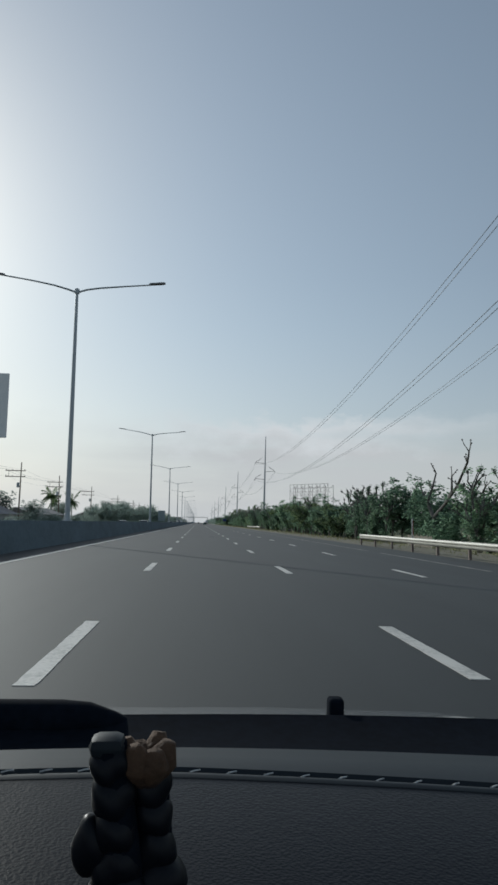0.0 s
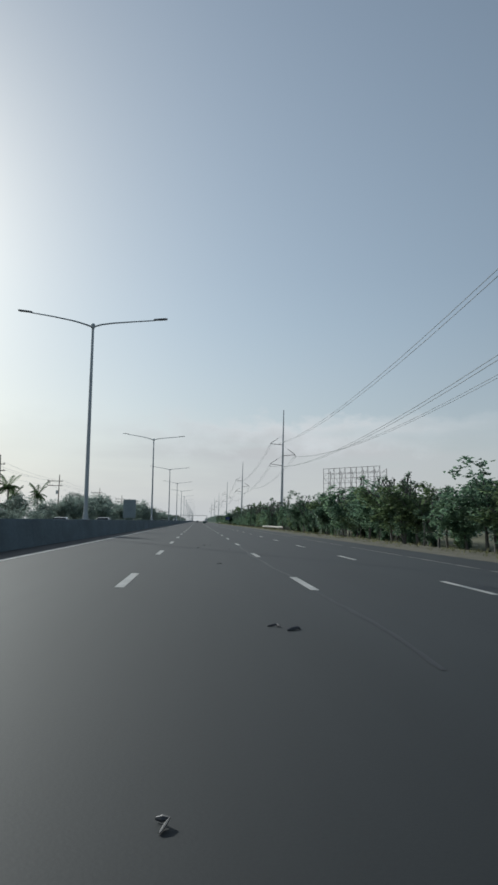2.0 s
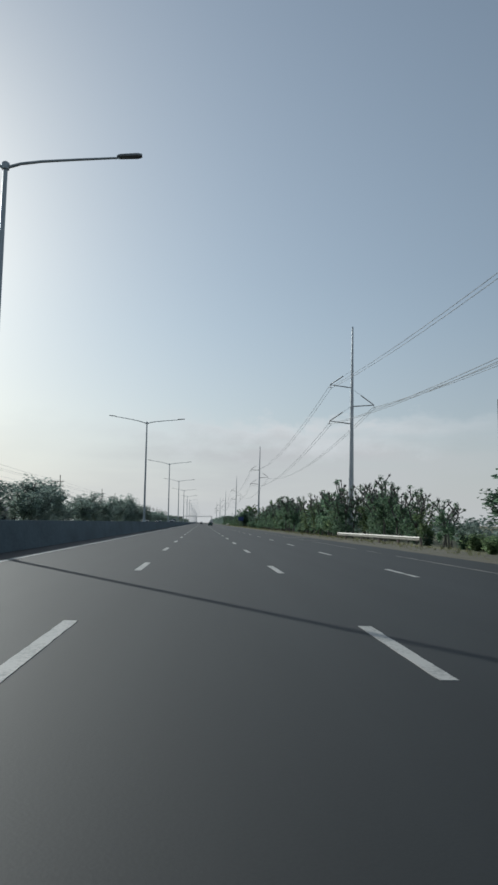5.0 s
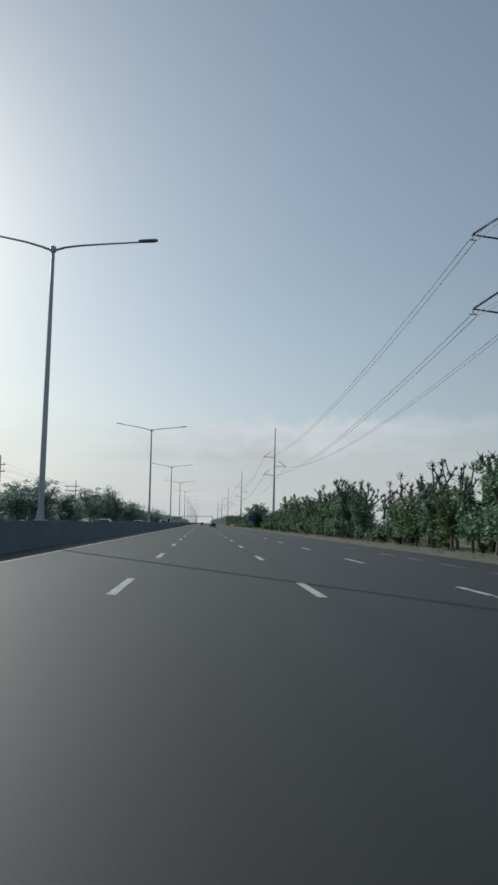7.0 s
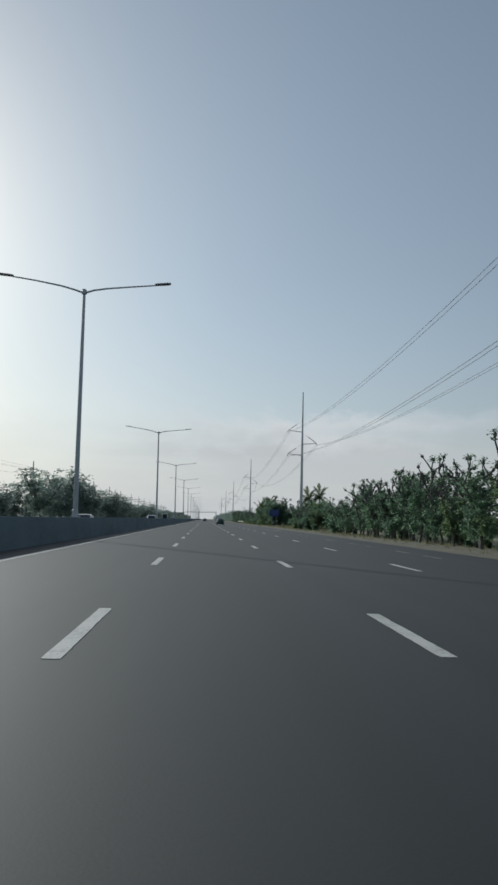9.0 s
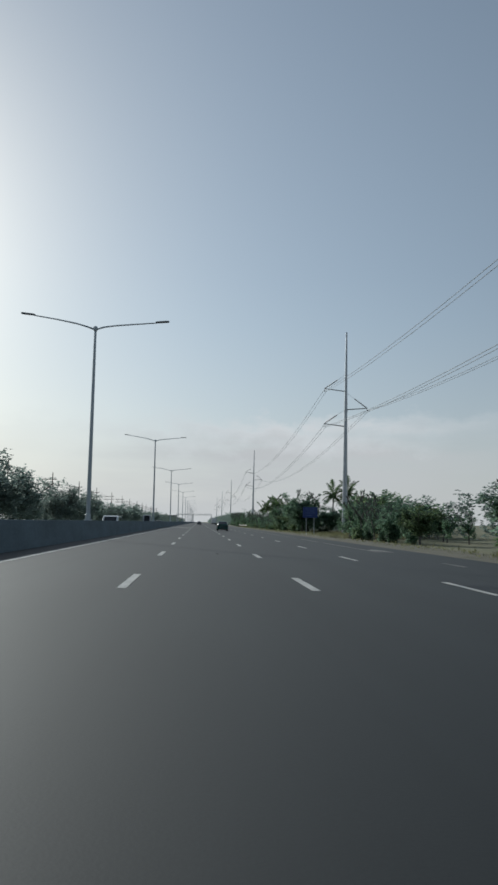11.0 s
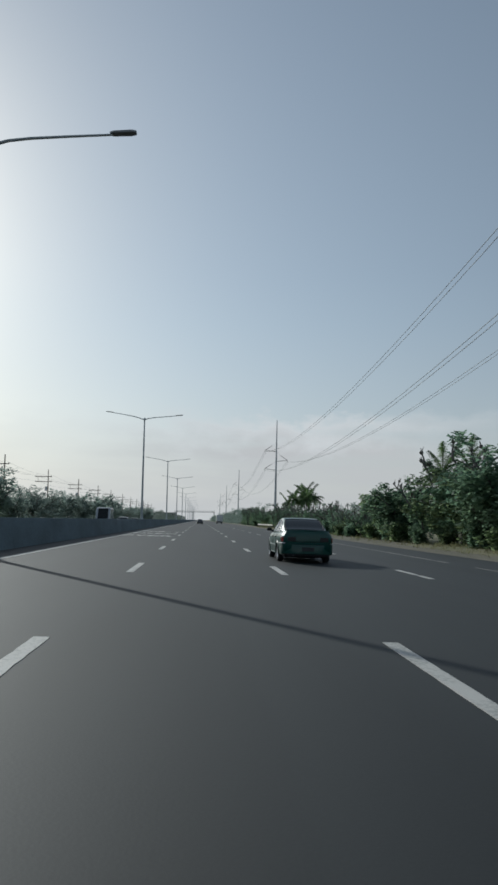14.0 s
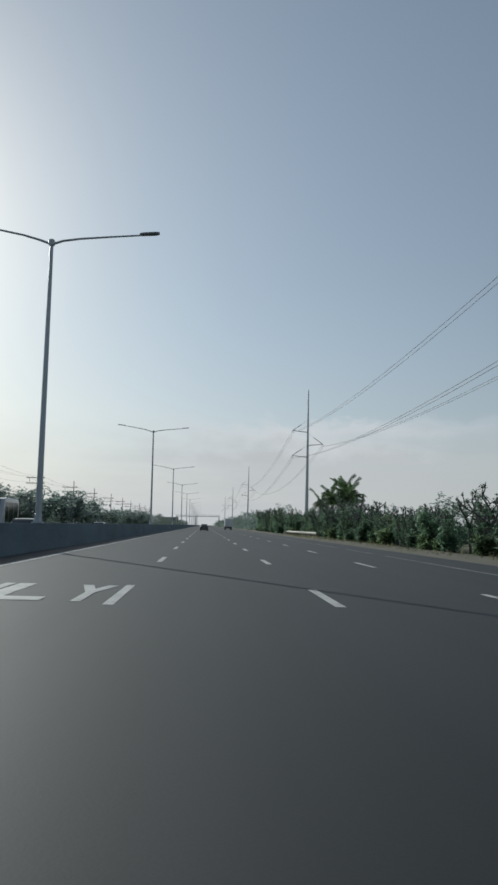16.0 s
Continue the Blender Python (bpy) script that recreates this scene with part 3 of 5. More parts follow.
guard_rail([(11.15, -20), (11.0, 10), (11.3, 53.5)], "long white-painted steel guard rail on posts at the shoulder")
guard_rail([(15.5, 184.5), (14.9, 194), (13.75, 205.8)], "short white guard rail on the verge before a power pole")
guard_rail([(15.7, 528.5), (15.4, 540), (14.8, 556)], "short white guard rail on the verge by palms")


# ---- signs ----
root = thing("blue_road_sign", "blue rectangular information sign on two grey posts", "road sign", pose(13.85, 384.2, -0.38))
panel = part("panel", Geo().box(-0.95, 0.95, -0.03, 0.0, 2.22, 3.58, 0.01), SIGN_BLUE, root, "dark blue panel")
for y0, w, s in ((3.34, 1.3, 0), (3.08, 1.05, 0.1), (2.82, 1.25, 0), (2.5, 0.8, -0.2)):
    part("text_bar", Geo().box(s - w / 2, s + w / 2, -0.036, -0.029, y0 - 0.05, y0 + 0.05), SIGN_FILM, panel)
part("back_rail", Geo().box(-0.9, 0.9, 0.002, 0.05, 2.5, 2.58).box(-0.9, 0.9, 0.002, 0.05, 3.2, 3.28), GALV, panel)
for x in (-0.5, 0.5):
    part("post", Geo().tube([(x, 0.05, -0.2), (x, 0.05, 3.5)], 0.04, 8), GALV, root, "light grey round post")

root = thing("marker_post", "tall white roadside marker post with a red side", "marker post", pose(13.37, 47.6, -0.43))
part("post", Geo().box(-0.055, 0.04, -0.04, 0.04, -0.1, 2.0, 0.012), SIGN_PALE, root)
part("red_side", Geo().box(0.0, 0.046, -0.045, 0.045, 0.95, 1.85, 0.006), SIGN_RED, root, "red painted side")
root = thing("low_fence", "low pale wooden slat fence among the roadside trees", "fence", pose(16.0, 51.5, -0.46))
for k in range(16):
    h = 0.80 + 0.04 * math.sin(k * 2.3)
    part("slat", Geo().box(-0.012, 0.012, 0.36 * k, 0.36 * k + 0.335, 0.0, h, 0.004), SLAT, root)
for z in (0.2, 0.65):
    part("rail", Geo().box(0.014, 0.06, 0.0, 5.65, z, z + 0.07, 0.004), SLAT, root)
for x, y, turn in ((15.7, 134.6, 8), (16.15, 135.0, -6)):
    root = thing("trestle", "thin pale wooden trestle standing on the verge", "trestle", pose(x, y, -0.46, 0, 0, turn), group="trestles on the verge")
    for dx in (-0.16, 0.16):
        part("leg", Geo().tube([(dx, 0, -0.03), (dx * 0.1, 0, 0.84)], [0.03, 0.025], 6), SIGN_PALE, root)
    part("crossbar", Geo().tube([(-0.1, 0.03, 0.3), (0.1, 0.03, 0.3)], 0.02, 6), SIGN_PALE, root)
root = thing("median_sign", "tall grey sign panel seen from behind above the barrier", "road sign", pose(-6.8, 121.5, 1.10))
part("panel", Geo().box(-0.58, 0.58, -0.02, 0.02, 0.22, 1.94, 0.008), SIGN_BACK, root)
part("frame_rail", Geo().box(-0.57, 0.57, -0.045, -0.022, 0.42, 0.47).box(-0.57, 0.57, -0.045, -0.022, 1.52, 1.57), SIGN_BACK, root)
for x in (-0.40, 0.40):
    part("post", Geo().tube([(x, 0.056, -0.02), (x, 0.056, 1.90)], 0.035, 8), GALV, root)

root = thing("tall_billboard", "tall pale billboard on steel posts beyond the oncoming lanes", "billboard", pose(-58.4, 171, -0.68) @ Matrix.Scale(1.9, 4))
part("panel", Geo().box(-6.0, 6.0, -0.15, 0.15, 11.25, 19.5, 0.03), BOARD_FACE, root)
for x in (-4.5, -1.5, 1.5, 4.5):
    part("post", Geo().tube([(x, 0.4, 0), (x, 0.4, 19.3)], 0.13, 8), GALV, root)
for x in (-4.5, -1.5, 1.5):
    for z in (3.0, 7.5):
        part("brace", Geo().tube([(x, 0.4, z), (x + 3, 0.4, z + 4.5)], 0.06, 6).tube([(x + 3, 0.4, z), (x, 0.4, z + 4.5)], 0.06, 6), GALV, root)

# bare billboard frame behind the trees
A, B = Vector((24.3, 190.6, 0)), Vector((32.9, 180.4, 0))
root = thing("billboard_frame", "bare rusty steel billboard frame without its panel", "billboard", pose(0, 0, 0))
ux = (B - A).normalized()
nrm = Vector((-ux.y, ux.x, 0))
if nrm.y < 0:
    nrm = -nrm
L = (B - A).length
for k in range(11):
    p = A + ux * (L * k / 10)
    part("post", Geo().tube([(p.x, p.y, -0.6), (p.x, p.y, 11.7)], 0.045, 6), FRAME_STEEL, root)
    q = p + nrm * 2.2
    if k % 2 == 0:
        part("back_post", Geo().tube([(q.x, q.y, -0.6), (q.x, q.y, 11.3)], 0.05, 6), FRAME_STEEL, root)
        for z0, z1 in ((5.2, 6.8), (8.4, 6.8), (8.4, 10.0), (11.3, 10.0)):
            part("brace", Geo().tube([(q.x, q.y, z0), (p.x, p.y, z1)], 0.028, 5), FRAME_STEEL, root)
    if k < 10 and k % 2 == 1:
        n = A + ux * (L * (k + 1) / 10)
        part("brace", Geo().tube([(p.x, p.y, 8.4), (n.x, n.y, 11.6)], 0.022, 5).tube([(n.x, n.y, 8.4), (p.x, p.y, 11.6)], 0.022, 5), FRAME_STEEL, root)
for z in (5.2, 6.1, 7.0, 7.9, 8.8, 9.7, 10.7, 11.65):
    p, q = A + Vector((0, 0, z)), B + Vector((0, 0, z))
    part("rail", Geo().tube([p, q], 0.038 if z > 11 or z < 6 else 0.024, 6), FRAME_STEEL, root)
    if z in (5.2, 7.9, 10.7):
        part("back_rail", Geo().tube([p + nrm * 2.2, q + nrm * 2.2], 0.028, 6), FRAME_STEEL, root)


# ---- trees ----
def leaves(geo, rng, centre, radius, count, size, droop=0.3, flat=1.0):
    """Small folded leaves scattered through an uneven clump."""
    for _ in range(count):
        d = Vector((rng.gauss(0, 1), rng.gauss(0, 1), rng.gauss(0, 1)))
        d = d.normalized() * (rng.random() ** 0.45)
        p = Vector(centre) + Vector((d.x * radius, d.y * radius, d.z * radius * flat))
        a = rng.uniform(0, 6.283)
        out = Vector((math.cos(a), math.sin(a), rng.uniform(-droop * 2, droop))).normalized()
        side = out.cross(Vector((rng.uniform(-0.5, 0.5), rng.uniform(-0.5, 0.5), 1))).normalized()
        l, w = size * rng.uniform(0.7, 1.5), size * rng.uniform(0.3, 0.6)
        n = out.cross(side) * (w * 0.5)
        geo.add([p, p + out * l * 0.5 + side * w + n, p + out * l, p + out * l * 0.5 - side * w + n], [(0, 1, 2), (0, 2, 3)])


def limb(geo, rng, p, d, length, r, kinks=4, bend=0.35):
    """A crooked tapering limb; gives back its end and direction."""
    pts, rad = [Vector(p)], [r]
    d = Vector(d).normalized()
    for k in range(kinks):
        d = (d + Vector((rng.uniform(-bend, bend), rng.uniform(-bend, bend), rng.uniform(-bend * 0.4, bend * 0.6)))).normalized()
        pts.append(pts[-1] + d * (length / kinks))
        rad.append(r * (1 - 0.5 * (k + 1) / kinks))
    geo.tube(pts, rad, 5 if r > 0.08 else 4 if r > 0.04 else 3, caps=False)
    return pts, d, rad[-1]


def pollard(seed, height, mat, leafy=1.0):
    """A lopped roadside tree: slim trunk, antler-like bare limbs with knobbed ends, leafy shoots hanging in separate masses."""
    rng = random.Random(seed)
    root = thing("lopped_tree", "lopped roadside tree with bare crooked limbs above leafy shoots", "tree", group="trees along the verge")
    wood, green = Geo(), Geo()
    fork = height * rng.uniform(0.30, 0.42)
    stems = [Vector((0, 0, -0.15))]
    if rng.random() < 0.5:
        stems.append(Vector((rng.uniform(-0.5, 0.5), rng.choice((-0.8, 0.8)), -0.15)))
    for base in stems:
        pts, d, r = limb(wood, rng, base, (rng.uniform(-0.1, 0.1), rng.uniform(-0.1, 0.1), 1), fork, 0.14, 5, 0.14)
        for k in range(int(12 * leafy / len(stems) ** 0.5) + 1):
            z = height * rng.uniform(0.16, 0.66)
            a, q = rng.uniform(0, 6.283), rng.uniform(0.2, 1.15)
            c = Vector((base.x + q * math.cos(a), base.y + q * math.sin(a), z))
            for _ in range(3):
                leaves(green, rng, c + Vector((rng.gauss(0, 0.2), rng.gauss(0, 0.2), rng.gauss(0, 0.28))), rng.uniform(0.26, 0.5), 30, 0.21, droop=0.5)
        n = rng.randint(2, 3)
        for k in range(n):
            a = 6.283 * k / n + rng.uniform(-0.5, 0.5)
            lean = rng.uniform(0.2, 0.7)
            lp, ld, lr = limb(wood, rng, pts[-1], (math.cos(a) * lean, math.sin(a) * lean, 1), (height - fork) * rng.uniform(0.6, 0.88), 0.115, 6, 0.27)
            for p in lp[1:6]:
                if rng.random() < 0.8 * leafy:
                    leaves(green, rng, p + Vector((rng.gauss(0, 0.22), rng.gauss(0, 0.22), -0.1)), rng.uniform(0.25, 0.48), 32, 0.20, droop=0.5)
            for start in (lp[-1], lp[-1], lp[3], lp[4], lp[5]):
                if rng.random() < 0.25:
                    continue
                out = (ld * 0.6 + Vector((rng.uniform(-1, 1), rng.uniform(-1, 1), 0.5))).normalized()
                sp, sd, sr = limb(wood, rng, start, out, (height - fork) * rng.uniform(0.14, 0.34), 0.075, 4, 0.25)
                tip = sp[-1]
                wood.tube([tip - sd * 0.09, tip - sd * 0.02, tip + sd * 0.08, tip + sd * 0.13], [0.045, 0.11, 0.105, 0.03], 6)
                for _ in range(3):
                    limb(wood, rng, tip, sd + Vector((rng.uniform(-1, 1), rng.uniform(-1, 1), 0.5)), rng.uniform(0.15, 0.4), 0.03, 2, 0.3)
                if rng.random() < 0.5 * min(1, leafy + 0.3):
                    leaves(green, rng, tip + Vector((0, 0, 0.1)), rng.uniform(0.2, 0.42), 40, 0.16)
    part("trunk", wood, BARK, root, smooth=True)
    part("crown", green, mat, root)
    return root


def sprawling_tree():
    """An old lopped tree that throws long bare limbs along the road over a leafy lower crown."""
    rng = random.Random(71)
    root = thing("sprawling_tree", "old roadside tree with long bare limbs over a leafy lower crown", "tree", group="trees along the verge")
    wood, green = Geo(), Geo()
    wood.tube([(0, 0, -0.15), (0.05, -0.1, 0.8), (0, 0, 1.7), (0.05, 0.1, 2.4)], [0.26, 0.21, 0.19, 0.17], 8)
    limbs = (((0, 0.1, 2.3), (0.1, -2.5, 3.4), (0, -5.2, 4.6), (0.1, -7.0, 6.2), (0, -7.6, 6.9)),
             ((0, 0.1, 2.3), (-0.2, 0.9, 3.6), (0, 0.4, 4.6), (0.1, -0.4, 5.9)),
             ((0.1, -2.5, 3.4), (0.3, -3.3, 4.3), (0.2, -3.6, 5.4)),
             ((0.0, -5.2, 4.6), (0.3, -7.0, 3.9), (0.2, -8.6, 3.4), (0.4, -9.3, 4.3)),
             ((0, 0.1, 2.3), (0.2, 2.0, 3.4), (-0.1, 3.0, 4.9)))
    for pts in limbs:
        n = len(pts)
        wood.tube(pts, [0.15 * (1 - 0.6 * k / (n - 1)) for k in range(n)], 7)
        for p in pts[2:]:
            for _ in range(3):
                sp, sd, sr = limb(wood, rng, p, (rng.uniform(-0.8, 0.8), rng.uniform(-1, 1), 0.7), rng.uniform(0.4, 1.1), 0.045, 3, 0.3)
                wood.tube([sp[-1] - sd * 0.06, sp[-1], sp[-1] + sd * 0.07], [0.03, 0.07, 0.02], 6)
    for k in range(120):
        y = rng.uniform(-4.5, 5.5)
        top = 2.6 if y < 0.5 else 5.4 - 0.35 * abs(y - 2.5)
        leaves(green, rng, (rng.gauss(0, 0.6), y, rng.uniform(0.4, top)), rng.uniform(0.3, 0.6), 34, 0.24)
    part("trunk", wood, BARK, root, smooth=True)
    part("crown", green, LEAF_B, root)
    return root


def bushy(seed, height, width, mat, dense=1.0, leaf=None):
    """A full tree whose crown is a heap of uneven leafy clumps with gaps."""
    rng = random.Random(seed)
    root = thing("leafy_tree", "bushy dark green roadside tree with a dense uneven crown", "tree", group="trees along the verge")
    wood, green = Geo(), Geo()
    fork = height * 0.3
    pts, d, r = limb(wood, rng, (0, 0, -0.1), (0, 0, 1), fork, 0.16, 4, 0.12)
    n = 7
    for k in range(n):
        a = 6.283 * k / n + rng.uniform(-0.4, 0.4)
        spread = rng.uniform(0.4, 1.1) * width / height * 2
        lp, ld, lr = limb(wood, rng, pts[-1], (math.cos(a) * spread, math.sin(a) * spread, 1), (height - fork) * rng.uniform(0.6, 0.92), 0.085, 5, 0.3)
        for p in lp[1:]:
            for _ in range(3):
                q = p + Vector((rng.gauss(0, 0.5), rng.gauss(0, 0.5), rng.gauss(0, 0.4)))
                leaves(green, rng, q, rng.uniform(0.35, 0.75), int(25 * dense), leaf or 0.33 / math.sqrt(dense), flat=0.75)
    for k in range(12):
        a, q = rng.uniform(0, 6.283), width * math.sqrt(rng.random()) * 0.55
        leaves(green, rng, (q * math.cos(a), q * math.sin(a), rng.uniform(fork * 0.55, fork * 1.6)), rng.uniform(0.35, 0.6), 22, 0.24)
    part("trunk", wood, BARK, root, smooth=True)
    part("crown", green, mat, root)
    return root


def shrub(seed, height, mat, label, category="shrub"):
    rng = random.Random(seed)
    root = thing("verge_shrub", label, category, group="shrubs along the verge")
    wood, green = Geo(), Geo()
    for k in range(6):
        a = rng.uniform(0, 6.283)
        lp, _, _ = limb(wood, rng, (0, 0, -0.1), (math.cos(a) * 0.5, math.sin(a) * 0.5, 1), height * rng.uniform(0.6, 0.95), 0.04, 4, 0.3)
        for p in lp[1:]:
            leaves(green, rng, p, rng.uniform(0.3, 0.55), 20, 0.30)
            leaves(green, rng, p * 0.6, 0.4, 10, 0.30)
    part("stem", wood, BARK, root)
    part("leaves", green, mat, root)
    return root


def globe_bush():
    rng = random.Random(51)
    root = thing("round_bush", "large rounded dense green bush on the grass strip", "bush")
    wood, green = Geo(), Geo()
    for k in range(7):
        limb(wood, rng, (rng.uniform(-0.2, 0.2), rng.uniform(-0.2, 0.2), -0.1), (rng.uniform(-0.8, 0.8), rng.uniform(-0.8, 0.8), 1), 2.2, 0.05, 4, 0.2)
    for k in range(190):
        d = Vector((rng.gauss(0, 1), rng.gauss(0, 1), rng.gauss(0.15, 1))).normalized() * rng.uniform(0.75, 1.0)
        leaves(green, rng, (d.x * 1.55, d.y * 1.55, 1.65 + d.z * 1.55), rng.uniform(0.22, 0.38), 34, 0.13)
    part("stem", wood, BARK, root)
    part("leaves", green, LEAF_A, root)
    return root


def palm(seed, height, mat):
    rng = random.Random(seed)
    root = thing("coconut_palm", "coconut palm with drooping feathered fronds", "palm tree", group="palms")
    lean = Vector((rng.uniform(-0.1, 0.1), rng.uniform(-0.1, 0.1), 1)) * height
    pts = [lean * u + Vector((0.3 * math.sin(u * 3) * 0.3, 0, 0)) for u in (0, 0.25, 0.5, 0.75, 1)]
    part("trunk", Geo().tube(pts, [0.20, 0.15, 0.13, 0.12, 0.13], 8), BARK, root, smooth=True)
    top = pts[-1]
    for k in range(24):
        g = Geo()
        a = 6.283 * k / 11.3 + rng.uniform(-0.2, 0.2)
        rise, length = rng.uniform(-0.2, 2.4), rng.uniform(1.7, 2.5)
        rib = [top + Vector((math.cos(a), math.sin(a), 0)) * (length * u) + Vector((0, 0, length * (rise * u - 0.95 * u * u))) for u in np.linspace(0, 1, 9)]
        g.tube(rib, [0.035] * 4 + [0.02] * 5, 4)
        for i in range(1, 9):
            for u in (0.0, 0.25, 0.5, 0.75):
                p = rib[i - 1].lerp(rib[i], u)
                d = (rib[i] - rib[i - 1]).normalized()
                across = d.cross(Vector((0, 0, 1))).normalized()
                l = 0.55 * math.sin(math.pi * min(1, (i + u) / 9.5) * 0.85 + 0.3) + 0.08
                for s in (-1, 1):
                    tip = p + across * (s * l) + d * (l * 0.5) - Vector((0, 0, l * rng.uniform(0.35, 0.8)))
                    g.add([p - d * 0.03, p + d * 0.06, tip], [(0, 1, 2)])
        part("frond", g, mat, root)
    return root


def forest(name, label, mat, rows, seed, y0, y1, step):
    """Distant wood beside the road: too many trees to count."""
    rng = random.Random(seed)
    green = Geo()
    y = y0
    while y < y1:
        for x, h in rows:
            xx, hh = x + rng.uniform(-2, 2), h * rng.uniform(0.6, 1.2) * (0.5 if x > 0 and 205 < y < 352 else 1)
            for k in range(8):
                z = hh * (0.10 + 0.85 * rng.random() ** 1.3)
                w = 1.9 * math.sqrt(max(0.1, 1 - (z / hh) ** 2 * 0.8))
                leaves(green, rng, (xx + rng.uniform(-w, w), y + rng.uniform(-w, w), z - 0.5), rng.uniform(0.6, 1.1), 20, 0.48)
        y += step * rng.uniform(0.7, 1.3)
    tagged(new(name, green.mesh(name, mat)), label, "trees", kind="stuff")


HEIGHTS = ((-40, 5.0), (20, 5.0), (38, 4.6), (46, 5.0), (60, 6.2), (67, 5.4), (75, 4.6), (92, 4.8), (104, 5.0), (113, 4.9), (120, 5.9), (128, 6.2), (142, 6.6), (150, 5.6), (163, 6.0), (185, 4.2), (204, 6.0), (220, 6.6), (232, 7.0), (245, 6.4), (262, 6.7), (271, 6.9), (285, 6.7), (300, 6.4), (312, 6.7), (318, 5.0), (330, 4.6), (352, 3.6), (358, 3.9), (380, 5.6), (392, 6.0), (405, 6.0), (418, 6.2), (424, 6.0), (428, 5.3), (437, 5.3), (442, 3.8), (449, 3.1), (488, 3.1), (505, 3.6), (540, 4.6), (650, 6.5), (800, 7))


def tall(y):
    return float(np.interp(y, [a for a, _ in HEIGHTS], [b for _, b in HEIGHTS]))


POLLARDS = [pollard(11, 6, LEAF_A), pollard(12, 6, LEAF_B, 0.8), pollard(13, 6, LEAF_A, 1.2), pollard(14, 6, LEAF_C, 0.9), pollard(15, 6, LEAF_B, 0.45), pollard(16, 6, LEAF_A, 0.7)]
BUSHES = [bushy(21, 6, 2.6, LEAF_B), bushy(22, 6, 2.9, LEAF_A), bushy(23, 6, 2.4, LEAF_B), bushy(24, 6, 2.7, LEAF_C)]
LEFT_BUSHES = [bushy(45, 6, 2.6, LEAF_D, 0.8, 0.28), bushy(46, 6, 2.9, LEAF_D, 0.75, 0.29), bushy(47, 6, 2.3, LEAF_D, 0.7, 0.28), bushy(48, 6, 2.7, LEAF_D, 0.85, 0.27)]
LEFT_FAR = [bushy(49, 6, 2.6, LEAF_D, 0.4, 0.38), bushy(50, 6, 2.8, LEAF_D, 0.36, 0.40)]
FAR_BUSHES = [bushy(25, 6, 2.6, LEAF_B, 0.42), bushy(26, 6, 2.9, LEAF_A, 0.42), bushy(27, 6, 2.5, LEAF_B, 0.42)]
SHRUBS = [shrub(31, 2, LEAF_A, "low leafy green shrub at the foot of the trees"), shrub(32, 2, LEAF_C, "yellow-green leafy shrub at the foot of the trees"), shrub(33, 2, LEAF_B, "dark green leafy shrub at the foot of the trees")]
PALMS = [palm(41, 6.2, PALM), palm(42, 6.2, PALM)]
used = set()


def plant(ob, x, y, z, s, rz):
    m = pose(x, y, z, 0, 0, rz) @ Matrix.Scale(s, 4)
    if ob.name not in used:
        used.add(ob.name)
        ob.matrix_basis = m
        return
    c = copy_thing(ob, m)
    c.matrix_basis = m


rng = random.Random(3)
y = 12.0
while y < 640:
    h = tall(y)
    open_verge = 374 < y < 407
    lopped_row = 204 < y < 330
    rail = 184 < y < 216 or 526 < y < 560
    gap = 172 < y < 185 or 250.5 < y < 259
    fenced = 46 < y < 60
    x = (23.5 if open_verge else 18.3 if rail or fenced else 17.0) + rng.uniform(-0.7, 0.9)
    chance = 0.85 if (78 < y < 172 or open_verge or 407 <= y < 441) else 0.35 if 330 < y < 374 else 0.28 if 441 < y < 530 else 0.0
    src = rng.choice(BUSHES if rng.random() < chance * 0.8 else POLLARDS)
    if 441 < y < 526 and rng.random() < 0.35:
        src, h = POLLARDS[4], h * 1.3
    if 334 < y < 351 or 50 < y < 63:
        pass
    elif gap:
        plant(rng.choice(SHRUBS), x + 0.4, y, -0.5, rng.uniform(0.6, 1.15), rng.uniform(0, 360))
    else:
        plant(src, x, y, -0.5, h * rng.uniform(0.72, 1.16) / 6, rng.uniform(0, 360))
        if fenced:
            pass
        elif not lopped_row and not rail and not 78 < y < 172 and rng.random() < (0.95 if 441 < y < 526 else 0.6):
            plant(rng.choice(SHRUBS), x - rng.uniform(0.0, 0.7), y + rng.uniform(-1.2, 1.2), -0.5, rng.uniform(0.6, 1.2) * (0.7 + h / 14), rng.uniform(0, 360))
        elif rng.random() < (0.95 if 78 < y < 172 else 0.5):
            plant(rng.choice(SHRUBS), x + rng.uniform(0.1, 1.6), y + rng.uniform(-1.2, 1.2), -0.5, rng.uniform(0.45, 0.9) if y < 172 else rng.uniform(0.35, 0.7), rng.uniform(0, 360))
    y += rng.uniform(1.3, 2.5) if lopped_row or 441 < y < 530 else rng.uniform(2.0, 3.4)
y = 10.0
while y < 620:
    h = tall(y)
    lopped_row = 204 < y < 330
    if not (172 < y < 213 or 334 < y < 351) and (not lopped_row or rng.random() < 0.45):
        src = rng.choice(POLLARDS if lopped_row else FAR_BUSHES + POLLARDS[:2])
        plant(src, (29 if 374 < y < 407 else 21.5) + rng.uniform(-1.5, 2.5), y, -0.55, h * rng.uniform(0.6, 0.95) / 6, rng.uniform(0, 360))
    y += rng.uniform(3.2, 5.0)
for x, y, h, k in ((18.9, 427.2, 8.2, 4), (21.9, 457, 5.8, 4), (20.2, 440.5, 6.0, 0)):
    plant(POLLARDS[k], x, y, -0.52, h / 6, 40)
